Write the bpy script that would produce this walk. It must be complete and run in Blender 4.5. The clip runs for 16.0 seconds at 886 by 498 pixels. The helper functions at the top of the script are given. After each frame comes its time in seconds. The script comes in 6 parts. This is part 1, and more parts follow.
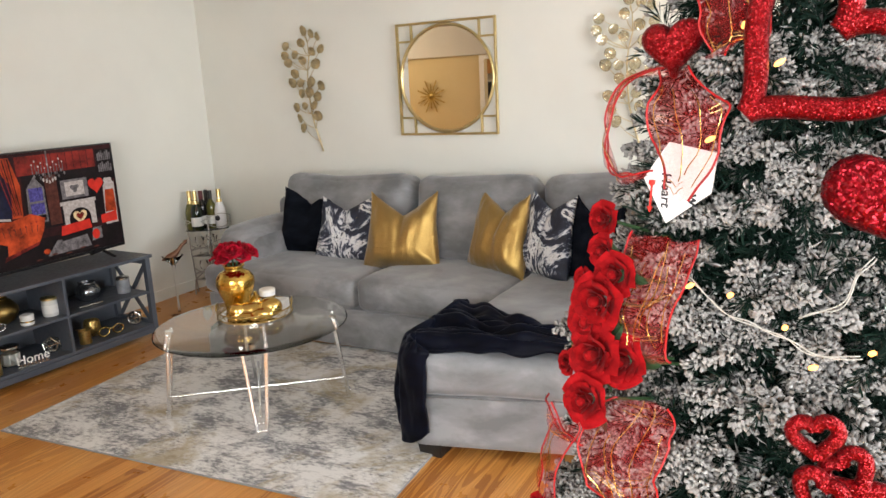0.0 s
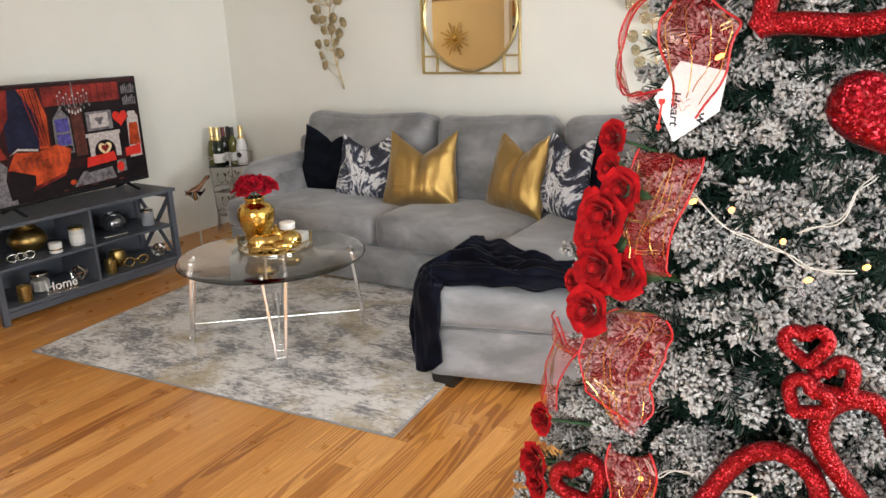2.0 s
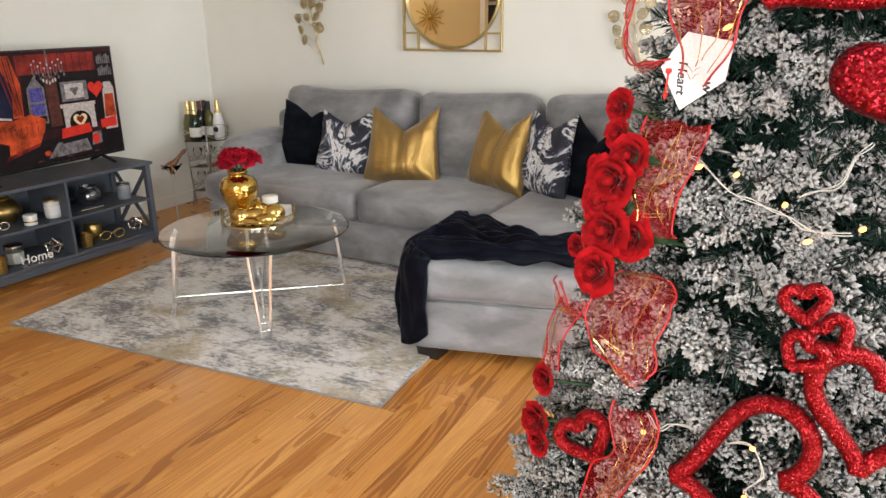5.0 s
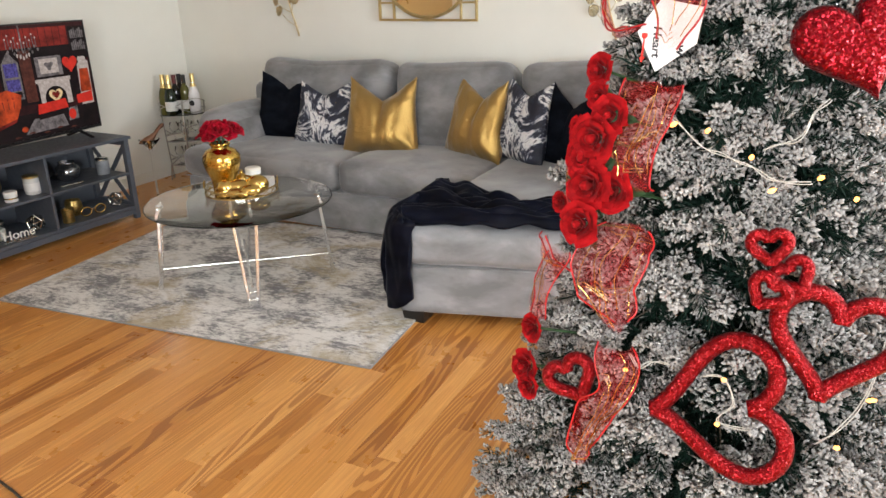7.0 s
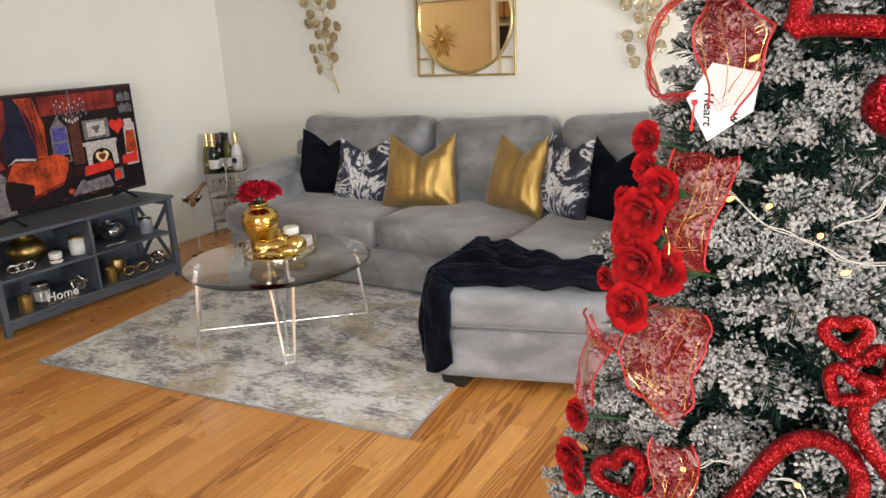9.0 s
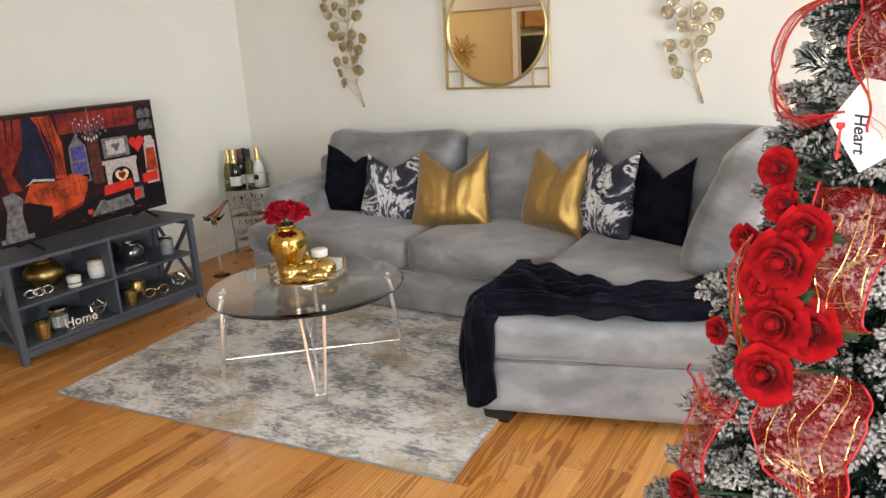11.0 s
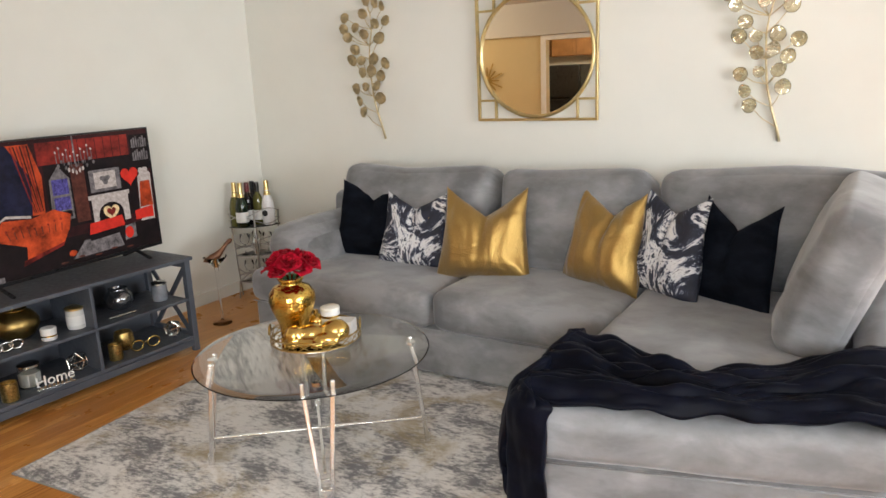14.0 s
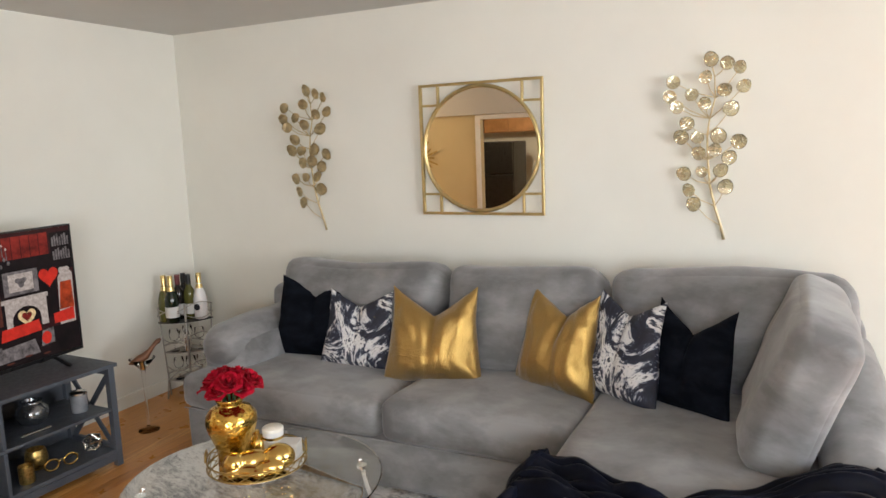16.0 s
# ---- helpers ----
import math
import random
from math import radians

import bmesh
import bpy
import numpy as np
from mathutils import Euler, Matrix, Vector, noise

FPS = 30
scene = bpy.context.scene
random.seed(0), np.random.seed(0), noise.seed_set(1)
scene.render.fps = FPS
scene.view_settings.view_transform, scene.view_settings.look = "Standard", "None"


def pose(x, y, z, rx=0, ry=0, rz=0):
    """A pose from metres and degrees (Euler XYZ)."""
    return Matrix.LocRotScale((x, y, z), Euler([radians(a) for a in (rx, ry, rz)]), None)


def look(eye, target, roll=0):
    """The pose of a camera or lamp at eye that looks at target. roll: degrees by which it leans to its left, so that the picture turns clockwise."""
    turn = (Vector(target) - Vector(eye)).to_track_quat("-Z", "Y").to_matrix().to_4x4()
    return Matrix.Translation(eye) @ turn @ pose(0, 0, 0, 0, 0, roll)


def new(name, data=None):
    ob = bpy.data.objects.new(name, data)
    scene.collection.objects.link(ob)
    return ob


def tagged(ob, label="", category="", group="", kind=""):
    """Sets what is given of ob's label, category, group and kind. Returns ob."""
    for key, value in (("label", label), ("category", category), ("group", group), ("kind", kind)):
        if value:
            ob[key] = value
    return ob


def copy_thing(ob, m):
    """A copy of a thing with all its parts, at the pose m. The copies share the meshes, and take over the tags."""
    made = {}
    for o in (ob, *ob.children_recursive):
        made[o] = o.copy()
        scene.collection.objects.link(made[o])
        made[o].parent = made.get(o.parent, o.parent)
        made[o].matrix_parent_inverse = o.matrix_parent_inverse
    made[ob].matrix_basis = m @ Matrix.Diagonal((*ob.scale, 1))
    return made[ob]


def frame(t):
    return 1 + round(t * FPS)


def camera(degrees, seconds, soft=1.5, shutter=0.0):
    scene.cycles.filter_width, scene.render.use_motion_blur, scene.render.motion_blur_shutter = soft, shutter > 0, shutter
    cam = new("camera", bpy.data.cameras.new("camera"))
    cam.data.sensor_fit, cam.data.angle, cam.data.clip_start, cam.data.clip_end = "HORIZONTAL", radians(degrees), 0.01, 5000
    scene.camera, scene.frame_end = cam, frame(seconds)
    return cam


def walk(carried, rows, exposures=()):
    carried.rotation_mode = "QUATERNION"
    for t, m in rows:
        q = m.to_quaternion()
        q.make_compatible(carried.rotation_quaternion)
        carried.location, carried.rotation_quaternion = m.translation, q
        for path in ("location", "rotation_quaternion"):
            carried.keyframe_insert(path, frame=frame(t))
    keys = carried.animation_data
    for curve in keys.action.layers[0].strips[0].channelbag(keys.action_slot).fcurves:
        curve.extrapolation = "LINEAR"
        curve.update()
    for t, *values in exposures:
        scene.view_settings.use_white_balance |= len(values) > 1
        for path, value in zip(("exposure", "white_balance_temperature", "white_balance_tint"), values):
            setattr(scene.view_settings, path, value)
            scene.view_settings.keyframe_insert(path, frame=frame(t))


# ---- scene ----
cam = camera(63.4, 16.0)
PATH = [
    (0, (0.252, 0.099, 1.534), (-0.689, 1.809, 1.098), -2.7),
    (0.5, (0.281, 0.104, 1.525), (-0.665, 1.798, 1.042), -2.9),
    (1, (0.281, 0.09, 1.508), (-0.667, 1.773, 0.989), -2.6),
    (1.5, (0.285, 0.071, 1.499), (-0.669, 1.741, 0.95), -2.1),
    (2, (0.291, 0.057, 1.486), (-0.686, 1.706, 0.914), -1.8),
    (2.5, (0.295, 0.045, 1.479), (-0.714, 1.665, 0.881), -1.7),
    (3, (0.272, 0.067, 1.457), (-0.767, 1.66, 0.836), -1.7),
    (3.5, (0.258, 0.116, 1.459), (-0.834, 1.657, 0.801), -2.2),
    (4, (0.269, 0.109, 1.455), (-0.82, 1.658, 0.809), -2.4),
    (4.5, (0.25, 0.054, 1.457), (-0.744, 1.674, 0.832), -1.8),
    (5, (0.245, -0.017, 1.465), (-0.649, 1.661, 0.843), -0.5),
    (7.5, (0.257, -0.12, 1.468), (-0.563, 1.563, 0.766), -1.2),
    (8, (0.247, -0.095, 1.482), (-0.606, 1.586, 0.813), -2.0),
    (8.5, (0.232, -0.052, 1.496), (-0.664, 1.624, 0.874), -2.7),
    (9, (0.22, -0.012, 1.498), (-0.722, 1.657, 0.928), -2.7),
    (9.5, (0.208, 0.046, 1.508), (-0.786, 1.697, 0.973), -2.8),
    (12, (-0.115, 0.269, 1.507), (-1.085, 1.93, 0.958), -3.6),
    (12.5, (-0.144, 0.427, 1.547), (-1.19, 2.046, 1.014), -3.5),
    (13, (-0.163, 0.547, 1.519), (-1.248, 2.153, 1.027), -3.1),
    (13.5, (-0.213, 0.575, 1.507), (-1.293, 2.189, 1.031), -2.8),
    (14, (-0.336, 0.581, 1.488), (-1.359, 2.236, 1.025), -2.5),
    (14.5, (-0.454, 0.597, 1.534), (-1.401, 2.307, 1.11), -2.2),
    (15, (-0.513, 0.611, 1.565), (-1.413, 2.359, 1.196), -2.4),
    (15.5, (-0.518, 0.643, 1.602), (-1.39, 2.413, 1.276), -2.2),
    (16, (-0.487, 0.689, 1.646), (-1.352, 2.468, 1.351), -2.1),
]
walk(cam, [(t, look(eye, target, roll)) for t, eye, target, roll in PATH], [(0, 0.0), (9.5, 0.0), (12, 0.02), (14.5, 0.06), (16, -0.08)])

# strengths of the daylight at the windows and of two ceiling lamps
WIN_R, WIN_B, KITCHEN, PASSAGE = 182, 122, 60, 45

# ---- world and light ----
world = bpy.data.worlds.new("world")
scene.world = world
world.use_nodes = True
_wn = world.node_tree
_sky = _wn.nodes.new("ShaderNodeTexSky")
_sky.sky_type = "NISHITA"
_sky.sun_disc = False
_sky.sun_elevation, _sky.sun_rotation = radians(38), radians(120)
_wn.links.new(_sky.outputs[0], _wn.nodes["Background"].inputs["Color"])
_wn.nodes["Background"].inputs["Strength"].default_value = 0.12


def area_lamp(name, m, sx, sy, watts, colour):
    d = bpy.data.lights.new(name, "AREA")
    d.shape, d.size, d.size_y, d.energy, d.color = "RECTANGLE", sx, sy, watts, colour
    ob = new(name, d)
    ob.matrix_world = m
    return ob


# daylight through the wide window of the right-hand wall and the one behind
area_lamp("window_light", look((2.98, 1.9, 1.45), (-2.0, 2.3, 1.0)), 2.6, 1.35, WIN_R, (0.92, 0.965, 1.0))
area_lamp("window_light", look((0.2, -1.16, 1.5), (-1.4, 3.0, 1.2)), 1.7, 1.3, WIN_B, (0.92, 0.965, 1.0))

# ceiling lamps of the kitchen and the side passage, seen in the mirror
for _x, _y, _w in ((-4.6, -2.6, KITCHEN), (-6.0, 0.2, PASSAGE)):
    _d = bpy.data.lights.new("ceiling_bulb", "POINT")
    _d.energy, _d.color, _d.shadow_soft_size = _w, (1.0, 0.84, 0.60), 0.12
    new("ceiling_bulb", _d).location = (_x, _y, 2.22)

# ---- materials ----


def nodes_of(name):
    m = bpy.data.materials.new(name)
    m.use_nodes = True
    t = m.node_tree
    return m, t, t.nodes["Principled BSDF"]


def put(t, kind, links=None, **values):
    n = t.nodes.new(kind)
    for k, v in values.items():
        n.inputs[k].default_value = v
    for k, s in (links or {}).items():
        t.links.new(s, n.inputs[k])
    return n


def coords(t, scale=(1, 1, 1), random_shift=0.0, turn=0.0):
    tc = t.nodes.new("ShaderNodeTexCoord")
    mp = t.nodes.new("ShaderNodeMapping")
    mp.inputs["Scale"].default_value = scale
    mp.inputs["Rotation"].default_value = (0, 0, turn)
    t.links.new(tc.outputs["Object"], mp.inputs["Vector"])
    if random_shift:
        oi = t.nodes.new("ShaderNodeObjectInfo")
        mul = t.nodes.new("ShaderNodeMath")
        mul.operation = "MULTIPLY"
        mul.inputs[1].default_value = random_shift
        t.links.new(oi.outputs["Random"], mul.inputs[0])
        com = t.nodes.new("ShaderNodeCombineXYZ")
        for i in range(3):
            t.links.new(mul.outputs[0], com.inputs[i])
        t.links.new(com.outputs[0], mp.inputs["Location"])
    return mp.outputs["Vector"]


def noise_tex(t, vec, scale, detail=4.0, rough=0.55, distortion=0.0):
    n = t.nodes.new("ShaderNodeTexNoise")
    n.inputs["Scale"].default_value, n.inputs["Detail"].default_value = scale, detail
    n.inputs["Roughness"].default_value, n.inputs["Distortion"].default_value = rough, distortion
    t.links.new(vec, n.inputs["Vector"])
    return n.outputs["Fac"]


def ramp(t, fac, stops, mode="LINEAR"):
    n = t.nodes.new("ShaderNodeValToRGB")
    n.color_ramp.interpolation = mode
    el = n.color_ramp.elements
    while len(el) < len(stops):
        el.new(0.5)
    for e, (p, c) in zip(el, stops):
        e.position, e.color = p, (*c, 1)
    t.links.new(fac, n.inputs["Fac"])
    return n.outputs["Color"]


def bump(t, b, height, strength, distance=0.002):
    n = t.nodes.new("ShaderNodeBump")
    n.inputs["Strength"].default_value, n.inputs["Distance"].default_value = strength, distance
    t.links.new(height, n.inputs["Height"])
    t.links.new(n.outputs["Normal"], b.inputs["Normal"])


def mixed(t, fac, a, b):
    n = t.nodes.new("ShaderNodeMix")
    n.data_type = "RGBA"
    for sock, v in ((n.inputs[0], fac), (n.inputs[6], a), (n.inputs[7], b)):
        if isinstance(v, (tuple, float)):
            sock.default_value = (*v, 1) if isinstance(v, tuple) else v
        else:
            t.links.new(v, sock)
    return n.outputs[2]


def plain(name, c, rough=0.5, metal=0.0, vary=0.12, scale=14.0, fine=0.15, spread=1.0, shine=0.5):
    """A painted, moulded or metal surface with slight two-scale variation."""
    m, t, b = nodes_of(name)
    v = coords(t)
    lo, hi = [max(0, x * (1 - vary)) for x in c], [min(1, x * (1 + vary * spread)) for x in c]
    t.links.new(ramp(t, noise_tex(t, v, scale), [(0.3, lo), (0.7, hi)]), b.inputs["Base Color"])
    r = ramp(t, noise_tex(t, v, scale * 5), [(0.3, [rough * 0.85] * 3), (0.7, [min(1, rough * 1.2)] * 3)])
    t.links.new(r, b.inputs["Roughness"])
    b.inputs["Metallic"].default_value = metal
    b.inputs["Specular IOR Level"].default_value = shine
    if fine:
        bump(t, b, noise_tex(t, v, scale * 12), fine, 0.001)
    return m


def cloth(name, dark, light, rough=0.8, sheen=0.6, tint=(1, 1, 1), nap=5.0, weave=500.0, shine=0.25):
    """Velvet or satin: brushed patches of nap over a fine weave."""
    m, t, b = nodes_of(name)
    v = coords(t)
    patches = noise_tex(t, coords(t, (0.8, 1.0, 1.5), turn=0.5), nap, 5.0, 0.58, 0.2)
    t.links.new(ramp(t, patches, [(0.38, dark), (0.47, [a * 0.6 + c * 0.4 for a, c in zip(dark, light)]), (0.53, [a * 0.45 + c * 0.55 for a, c in zip(dark, light)]), (0.62, light)]), b.inputs["Base Color"])
    b.inputs["Roughness"].default_value = rough
    b.inputs["Specular IOR Level"].default_value = shine
    b.inputs["Sheen Weight"].default_value = sheen
    b.inputs["Sheen Roughness"].default_value = 0.45
    b.inputs["Sheen Tint"].default_value = (*tint, 1)
    bump(t, b, noise_tex(t, v, weave, 2.0), 0.12, 0.001)
    return m


def wall_paint(name, c):
    m, t, b = nodes_of(name)
    v = coords(t)
    t.links.new(ramp(t, noise_tex(t, v, 1.3, 5.0), [(0.3, [x * 0.95 for x in c]), (0.7, [min(1, x * 1.03) for x in c])]), b.inputs["Base Color"])
    b.inputs["Roughness"].default_value = 0.75
    bump(t, b, noise_tex(t, v, 260, 3.0), 0.12, 0.001)
    return m


WALL = wall_paint("wall_paint", (0.775, 0.762, 0.698))
WALL_TAN = wall_paint("wall_paint_tan", (0.62, 0.50, 0.29))
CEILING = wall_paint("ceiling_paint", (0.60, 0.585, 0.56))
WHITE = plain("white_paint", (0.8, 0.79, 0.77), 0.45, vary=0.04)
BLACK = plain("black_plastic", (0.008, 0.008, 0.009), 0.3, vary=0.2)
GREY_WOOD = plain("grey_painted_wood", (0.075, 0.084, 0.103), 0.5, vary=0.1, scale=9, shine=0.35)
CHROME = plain("chrome", (0.86, 0.86, 0.86), 0.2, 1.0, vary=0.04)
GOLD = plain("gold_metal", (0.72, 0.50, 0.16), 0.2, 1.0, vary=0.12)
GOLD_DARK = plain("aged_gold", (0.40, 0.28, 0.10), 0.34, 1.0, vary=0.25)
CHAMPAGNE = plain("champagne_metal", (0.92, 0.85, 0.68), 0.24, 0.8, vary=0.12)
# stem metal; on the left branch's leaves it stands in for dimmer light
STEM_DIM_LEAF = plain("stem_and_dim_leaf_metal", (0.60, 0.49, 0.30), 0.40, 0.5, vary=0.25)
SILVER = plain("silver_metal", (0.6, 0.6, 0.58), 0.22, 1.0, vary=0.12)
IRON = plain("grey_wire", (0.42, 0.40, 0.37), 0.38, 0.8, vary=0.15)
DARK_WOOD = plain("espresso_wood", (0.012, 0.010, 0.009), 0.4, vary=0.2)
CABINET_WOOD = plain("kitchen_wood", (0.42, 0.2, 0.07), 0.45, vary=0.2, scale=5)
CANDLE = plain("candle_wax", (0.78, 0.75, 0.68), 0.5, vary=0.05)
PAPER = plain("white_card", (0.70, 0.69, 0.67), 0.6, vary=0.03)
INK = plain("black_ink", (0.015, 0.015, 0.018), 0.6, vary=0.1)
RED_INK = plain("red_ink", (0.6, 0.03, 0.02), 0.6, vary=0.1)
RED_FELT = cloth("red_rose_fabric", (0.13, 0.0015, 0.0025), (0.30, 0.004, 0.006), 0.8, 0.06, (1, 0.3, 0.3), 30, 900, shine=0.08)
ROSE_DEEP = cloth("crimson_rose_fabric", (0.24, 0.003, 0.010), (0.46, 0.007, 0.028), 0.8, 0.06, (1, 0.3, 0.3), 40, 900, shine=0.08)
GREEN_LEAF = plain("green_leaf", (0.03, 0.075, 0.025), 0.6, vary=0.3, scale=40)
VELVET = cloth("grey_velvet", (0.148, 0.148, 0.153), (0.272, 0.272, 0.282), 0.55, 0.36, (0.9, 0.9, 0.92), 4.2)
NAVY = cloth("navy_velvet", (0.0012, 0.0015, 0.0036), (0.0040, 0.0050, 0.0115), 0.45, 0.016, (0.30, 0.40, 0.8), 9, shine=0.07)
BLACK_VELVET = cloth("black_velvet", (0.003, 0.004, 0.007), (0.008, 0.010, 0.016), 0.8, 0.012, (0.4, 0.45, 0.6), 9, shine=0.05)
TEAL_BOTTLE = plain("green_bottle", (0.010, 0.018, 0.010), 0.08, vary=0.1, fine=0)
DARK_BOTTLE = plain("dark_bottle", (0.012, 0.010, 0.010), 0.08, vary=0.1, fine=0)
OLIVE_BOTTLE = plain("olive_bottle", (0.10, 0.095, 0.025), 0.08, vary=0.1, fine=0)
GOLD_FOIL = plain("gold_foil", (0.66, 0.5, 0.22), 0.3, 1.0, vary=0.2, scale=60)


def glassy(name, c, rough=0.02, ior=1.45, alpha=0.0):
    m, t, b = nodes_of(name)
    b.inputs["Base Color"].default_value = (*c, 1)
    b.inputs["Transmission Weight"].default_value = 1.0
    b.inputs["IOR"].default_value = ior
    v = coords(t)
    t.links.new(ramp(t, noise_tex(t, v, 8), [(0.3, [rough] * 3), (0.8, [rough * 2.5] * 3)]), b.inputs["Roughness"])
    return m


GLASS = glassy("clear_glass", (0.90, 0.95, 0.92))
TABLE_GLASS = glassy("table_glass", (0.985, 0.995, 0.99), 0.004, 1.4)
THIN_GLASS = glassy("thin_glass", (1.0, 1.0, 1.0), 0.01, 1.1)

MIRROR, _t, _b = nodes_of("mirror_silver")
_b.inputs["Metallic"].default_value = 1.0
_b.inputs["Base Color"].default_value = (0.86, 0.85, 0.82, 1)
_t.links.new(ramp(_t, noise_tex(_t, coords(_t), 3), [(0.3, [0.004] * 3), (0.7, [0.012] * 3)]), _b.inputs["Roughness"])


def satin(name, dark, light):
    """Crushed gold satin: metallic sheen broken by fine cross-wise streaks."""
    m, t, b = nodes_of(name)
    v = coords(t, (1, 1, 1))
    vs = coords(t, (260, 260, 26))
    t.links.new(mixed(t, noise_tex(t, vs, 2.2, 4), dark, light), b.inputs["Base Color"])
    b.inputs["Metallic"].default_value = 0.85
    t.links.new(ramp(t, noise_tex(t, vs, 1.5), [(0.3, [0.33] * 3), (0.7, [0.46] * 3)]), b.inputs["Roughness"])
    b.inputs["Sheen Weight"].default_value = 0.3
    vw = noise_tex(t, coords(t, (1, 1, 1)), 7, 3, 0.5, 1.6)
    add = t.nodes.new("ShaderNodeMath")
    add.operation = "MULTIPLY_ADD"
    add.inputs[1].default_value = 0.12
    t.links.new(noise_tex(t, vs, 1.2, 4), add.inputs[0])
    t.links.new(vw, add.inputs[2])
    bump(t, b, add.outputs[0], 0.45, 0.02)
    return m


GOLD_SATIN = satin("gold_satin", (0.24, 0.135, 0.030), (0.57, 0.38, 0.125))

# printed cushion: black and white marbled brush strokes with touches of gold
PRINT, _t, _b = nodes_of("marbled_print")
_v = coords(_t)
_f = noise_tex(_t, coords(_t, (1.1, 0.6, 1.0), turn=0.6), 5.2, 7.0, 0.72, 1.3)
_g = noise_tex(_t, coords(_t, (1, 0.5, 1.6), turn=1.0), 9.0, 5.0, 0.7, 0.8)
_base = ramp(_t, _f, [(0.40, (0.012, 0.014, 0.026)), (0.475, (0.022, 0.026, 0.05)), (0.49, (0.16, 0.18, 0.24)), (0.505, (0.62, 0.62, 0.64)), (0.57, (0.74, 0.73, 0.72)), (0.585, (0.04, 0.045, 0.07))])
_gm = ramp(_t, _g, [(0.66, (0, 0, 0)), (0.69, (1, 1, 1))])
_t.links.new(mixed(_t, _gm, _base, (0.42, 0.29, 0.11)), _b.inputs["Base Color"])
_b.inputs["Roughness"].default_value = 0.7
bump(_t, _b, noise_tex(_t, _v, 600, 2), 0.15, 0.001)

# woven abstract rug: pale grey ground, slate and ochre patches, short streaks
RUG, _t, _b = nodes_of("abstract_rug")
_v = coords(_t)
_n1 = noise_tex(_t, coords(_t, (0.9, 1.25, 1)), 3.4, 9.0, 0.76, 0.3)
_n2 = noise_tex(_t, coords(_t, (26, 60, 1)), 1.0, 6.0, 0.7, 0.3)
_n3 = noise_tex(_t, _v, 1.7, 7.0, 0.7, 0.5)
_mx = _t.nodes.new("ShaderNodeMath")
_mx.operation = "MULTIPLY_ADD"
_mx.inputs[1].default_value, _mx.inputs[2].default_value = 0.38, -0.05
_t.links.new(_n2, _mx.inputs[0])
_ad = _t.nodes.new("ShaderNodeMath")
_ad.operation = "MULTIPLY_ADD"
_ad.inputs[1].default_value = 0.72
_t.links.new(_n1, _ad.inputs[0])
_t.links.new(_mx.outputs[0], _ad.inputs[2])
_ground = ramp(_t, _ad.outputs[0], [(0.42, (0.19, 0.19, 0.20)), (0.455, (0.31, 0.305, 0.31)), (0.49, (0.52, 0.51, 0.50)), (0.54, (0.71, 0.70, 0.68))])
_och = ramp(_t, _n3, [(0.50, (0, 0, 0)), (0.60, (0.75, 0.75, 0.75))])
_t.links.new(mixed(_t, _och, _ground, (0.36, 0.29, 0.17)), _b.inputs["Base Color"])
_b.inputs["Roughness"].default_value = 0.95
bump(_t, _b, noise_tex(_t, coords(_t, (200, 420, 1)), 1.0, 2), 0.5, 0.003)

# oak strip floor: each strip shifts the grain by its own random number
OAK, _t, _b = nodes_of("oak_strip")
_v = coords(_t, (1, 1, 1), 37.0)
_vs = coords(_t, (9, 0.9, 1), 37.0)
# contour lines of a stretched noise give the cathedral grain
_k = _t.nodes.new("ShaderNodeMath")
_k.operation = "MULTIPLY"
_k.inputs[1].default_value = 120.0
_t.links.new(noise_tex(_t, coords(_t, (7.0, 0.55, 1), 37.0), 1.0, 1.8, 0.45), _k.inputs[0])
_w = _t.nodes.new("ShaderNodeMath")
_w.operation = "SINE"
_t.links.new(_k.outputs[0], _w.inputs[0])
_oi = _t.nodes.new("ShaderNodeObjectInfo")
_tone = ramp(_t, _oi.outputs["Random"], [(0.0, (0.49, 0.208, 0.046)), (0.5, (0.63, 0.298, 0.078)), (1.0, (0.73, 0.385, 0.125))])
_line = ramp(_t, _w.outputs[0], [(0.0, (0.64, 0.52, 0.42)), (0.16, (0.84, 0.77, 0.71)), (0.42, (1, 1, 1))])
_pick = _t.nodes.new("ShaderNodeMath")
_pick.operation = "PINGPONG"
_pick.inputs[1].default_value = 0.13
_rnd = _t.nodes.new("ShaderNodeObjectInfo")
_t.links.new(_rnd.outputs["Random"], _pick.inputs[0])
_dark = mixed(_t, ramp(_t, _pick.outputs[0], [(0.06, (0.15, 0.15, 0.15)), (0.12, (1, 1, 1))]), (1.0, 0.98, 0.96), _line)
_fine = ramp(_t, noise_tex(_t, coords(_t, (160, 4, 1), 37.0), 1.0, 4), [(0.3, (0.80, 0.77, 0.72)), (0.62, (1, 1, 1))])
_m1 = _t.nodes.new("ShaderNodeMix")
_m1.data_type, _m1.blend_type = "RGBA", "MULTIPLY"
_m1.inputs[0].default_value = 1.0
_t.links.new(_tone, _m1.inputs[6])
_t.links.new(_dark, _m1.inputs[7])
_m2 = _t.nodes.new("ShaderNodeMix")
_m2.data_type, _m2.blend_type = "RGBA", "MULTIPLY"
_m2.inputs[0].default_value = 1.0
_t.links.new(_m1.outputs[2], _m2.inputs[6])
_t.links.new(_fine, _m2.inputs[7])
_t.links.new(_m2.outputs[2], _b.inputs["Base Color"])
_t.links.new(ramp(_t, noise_tex(_t, coords(_t), 3), [(0.3, [0.24] * 3), (0.7, [0.36] * 3)]), _b.inputs["Roughness"])
bump(_t, _b, _w.outputs[0], 0.03, 0.001)
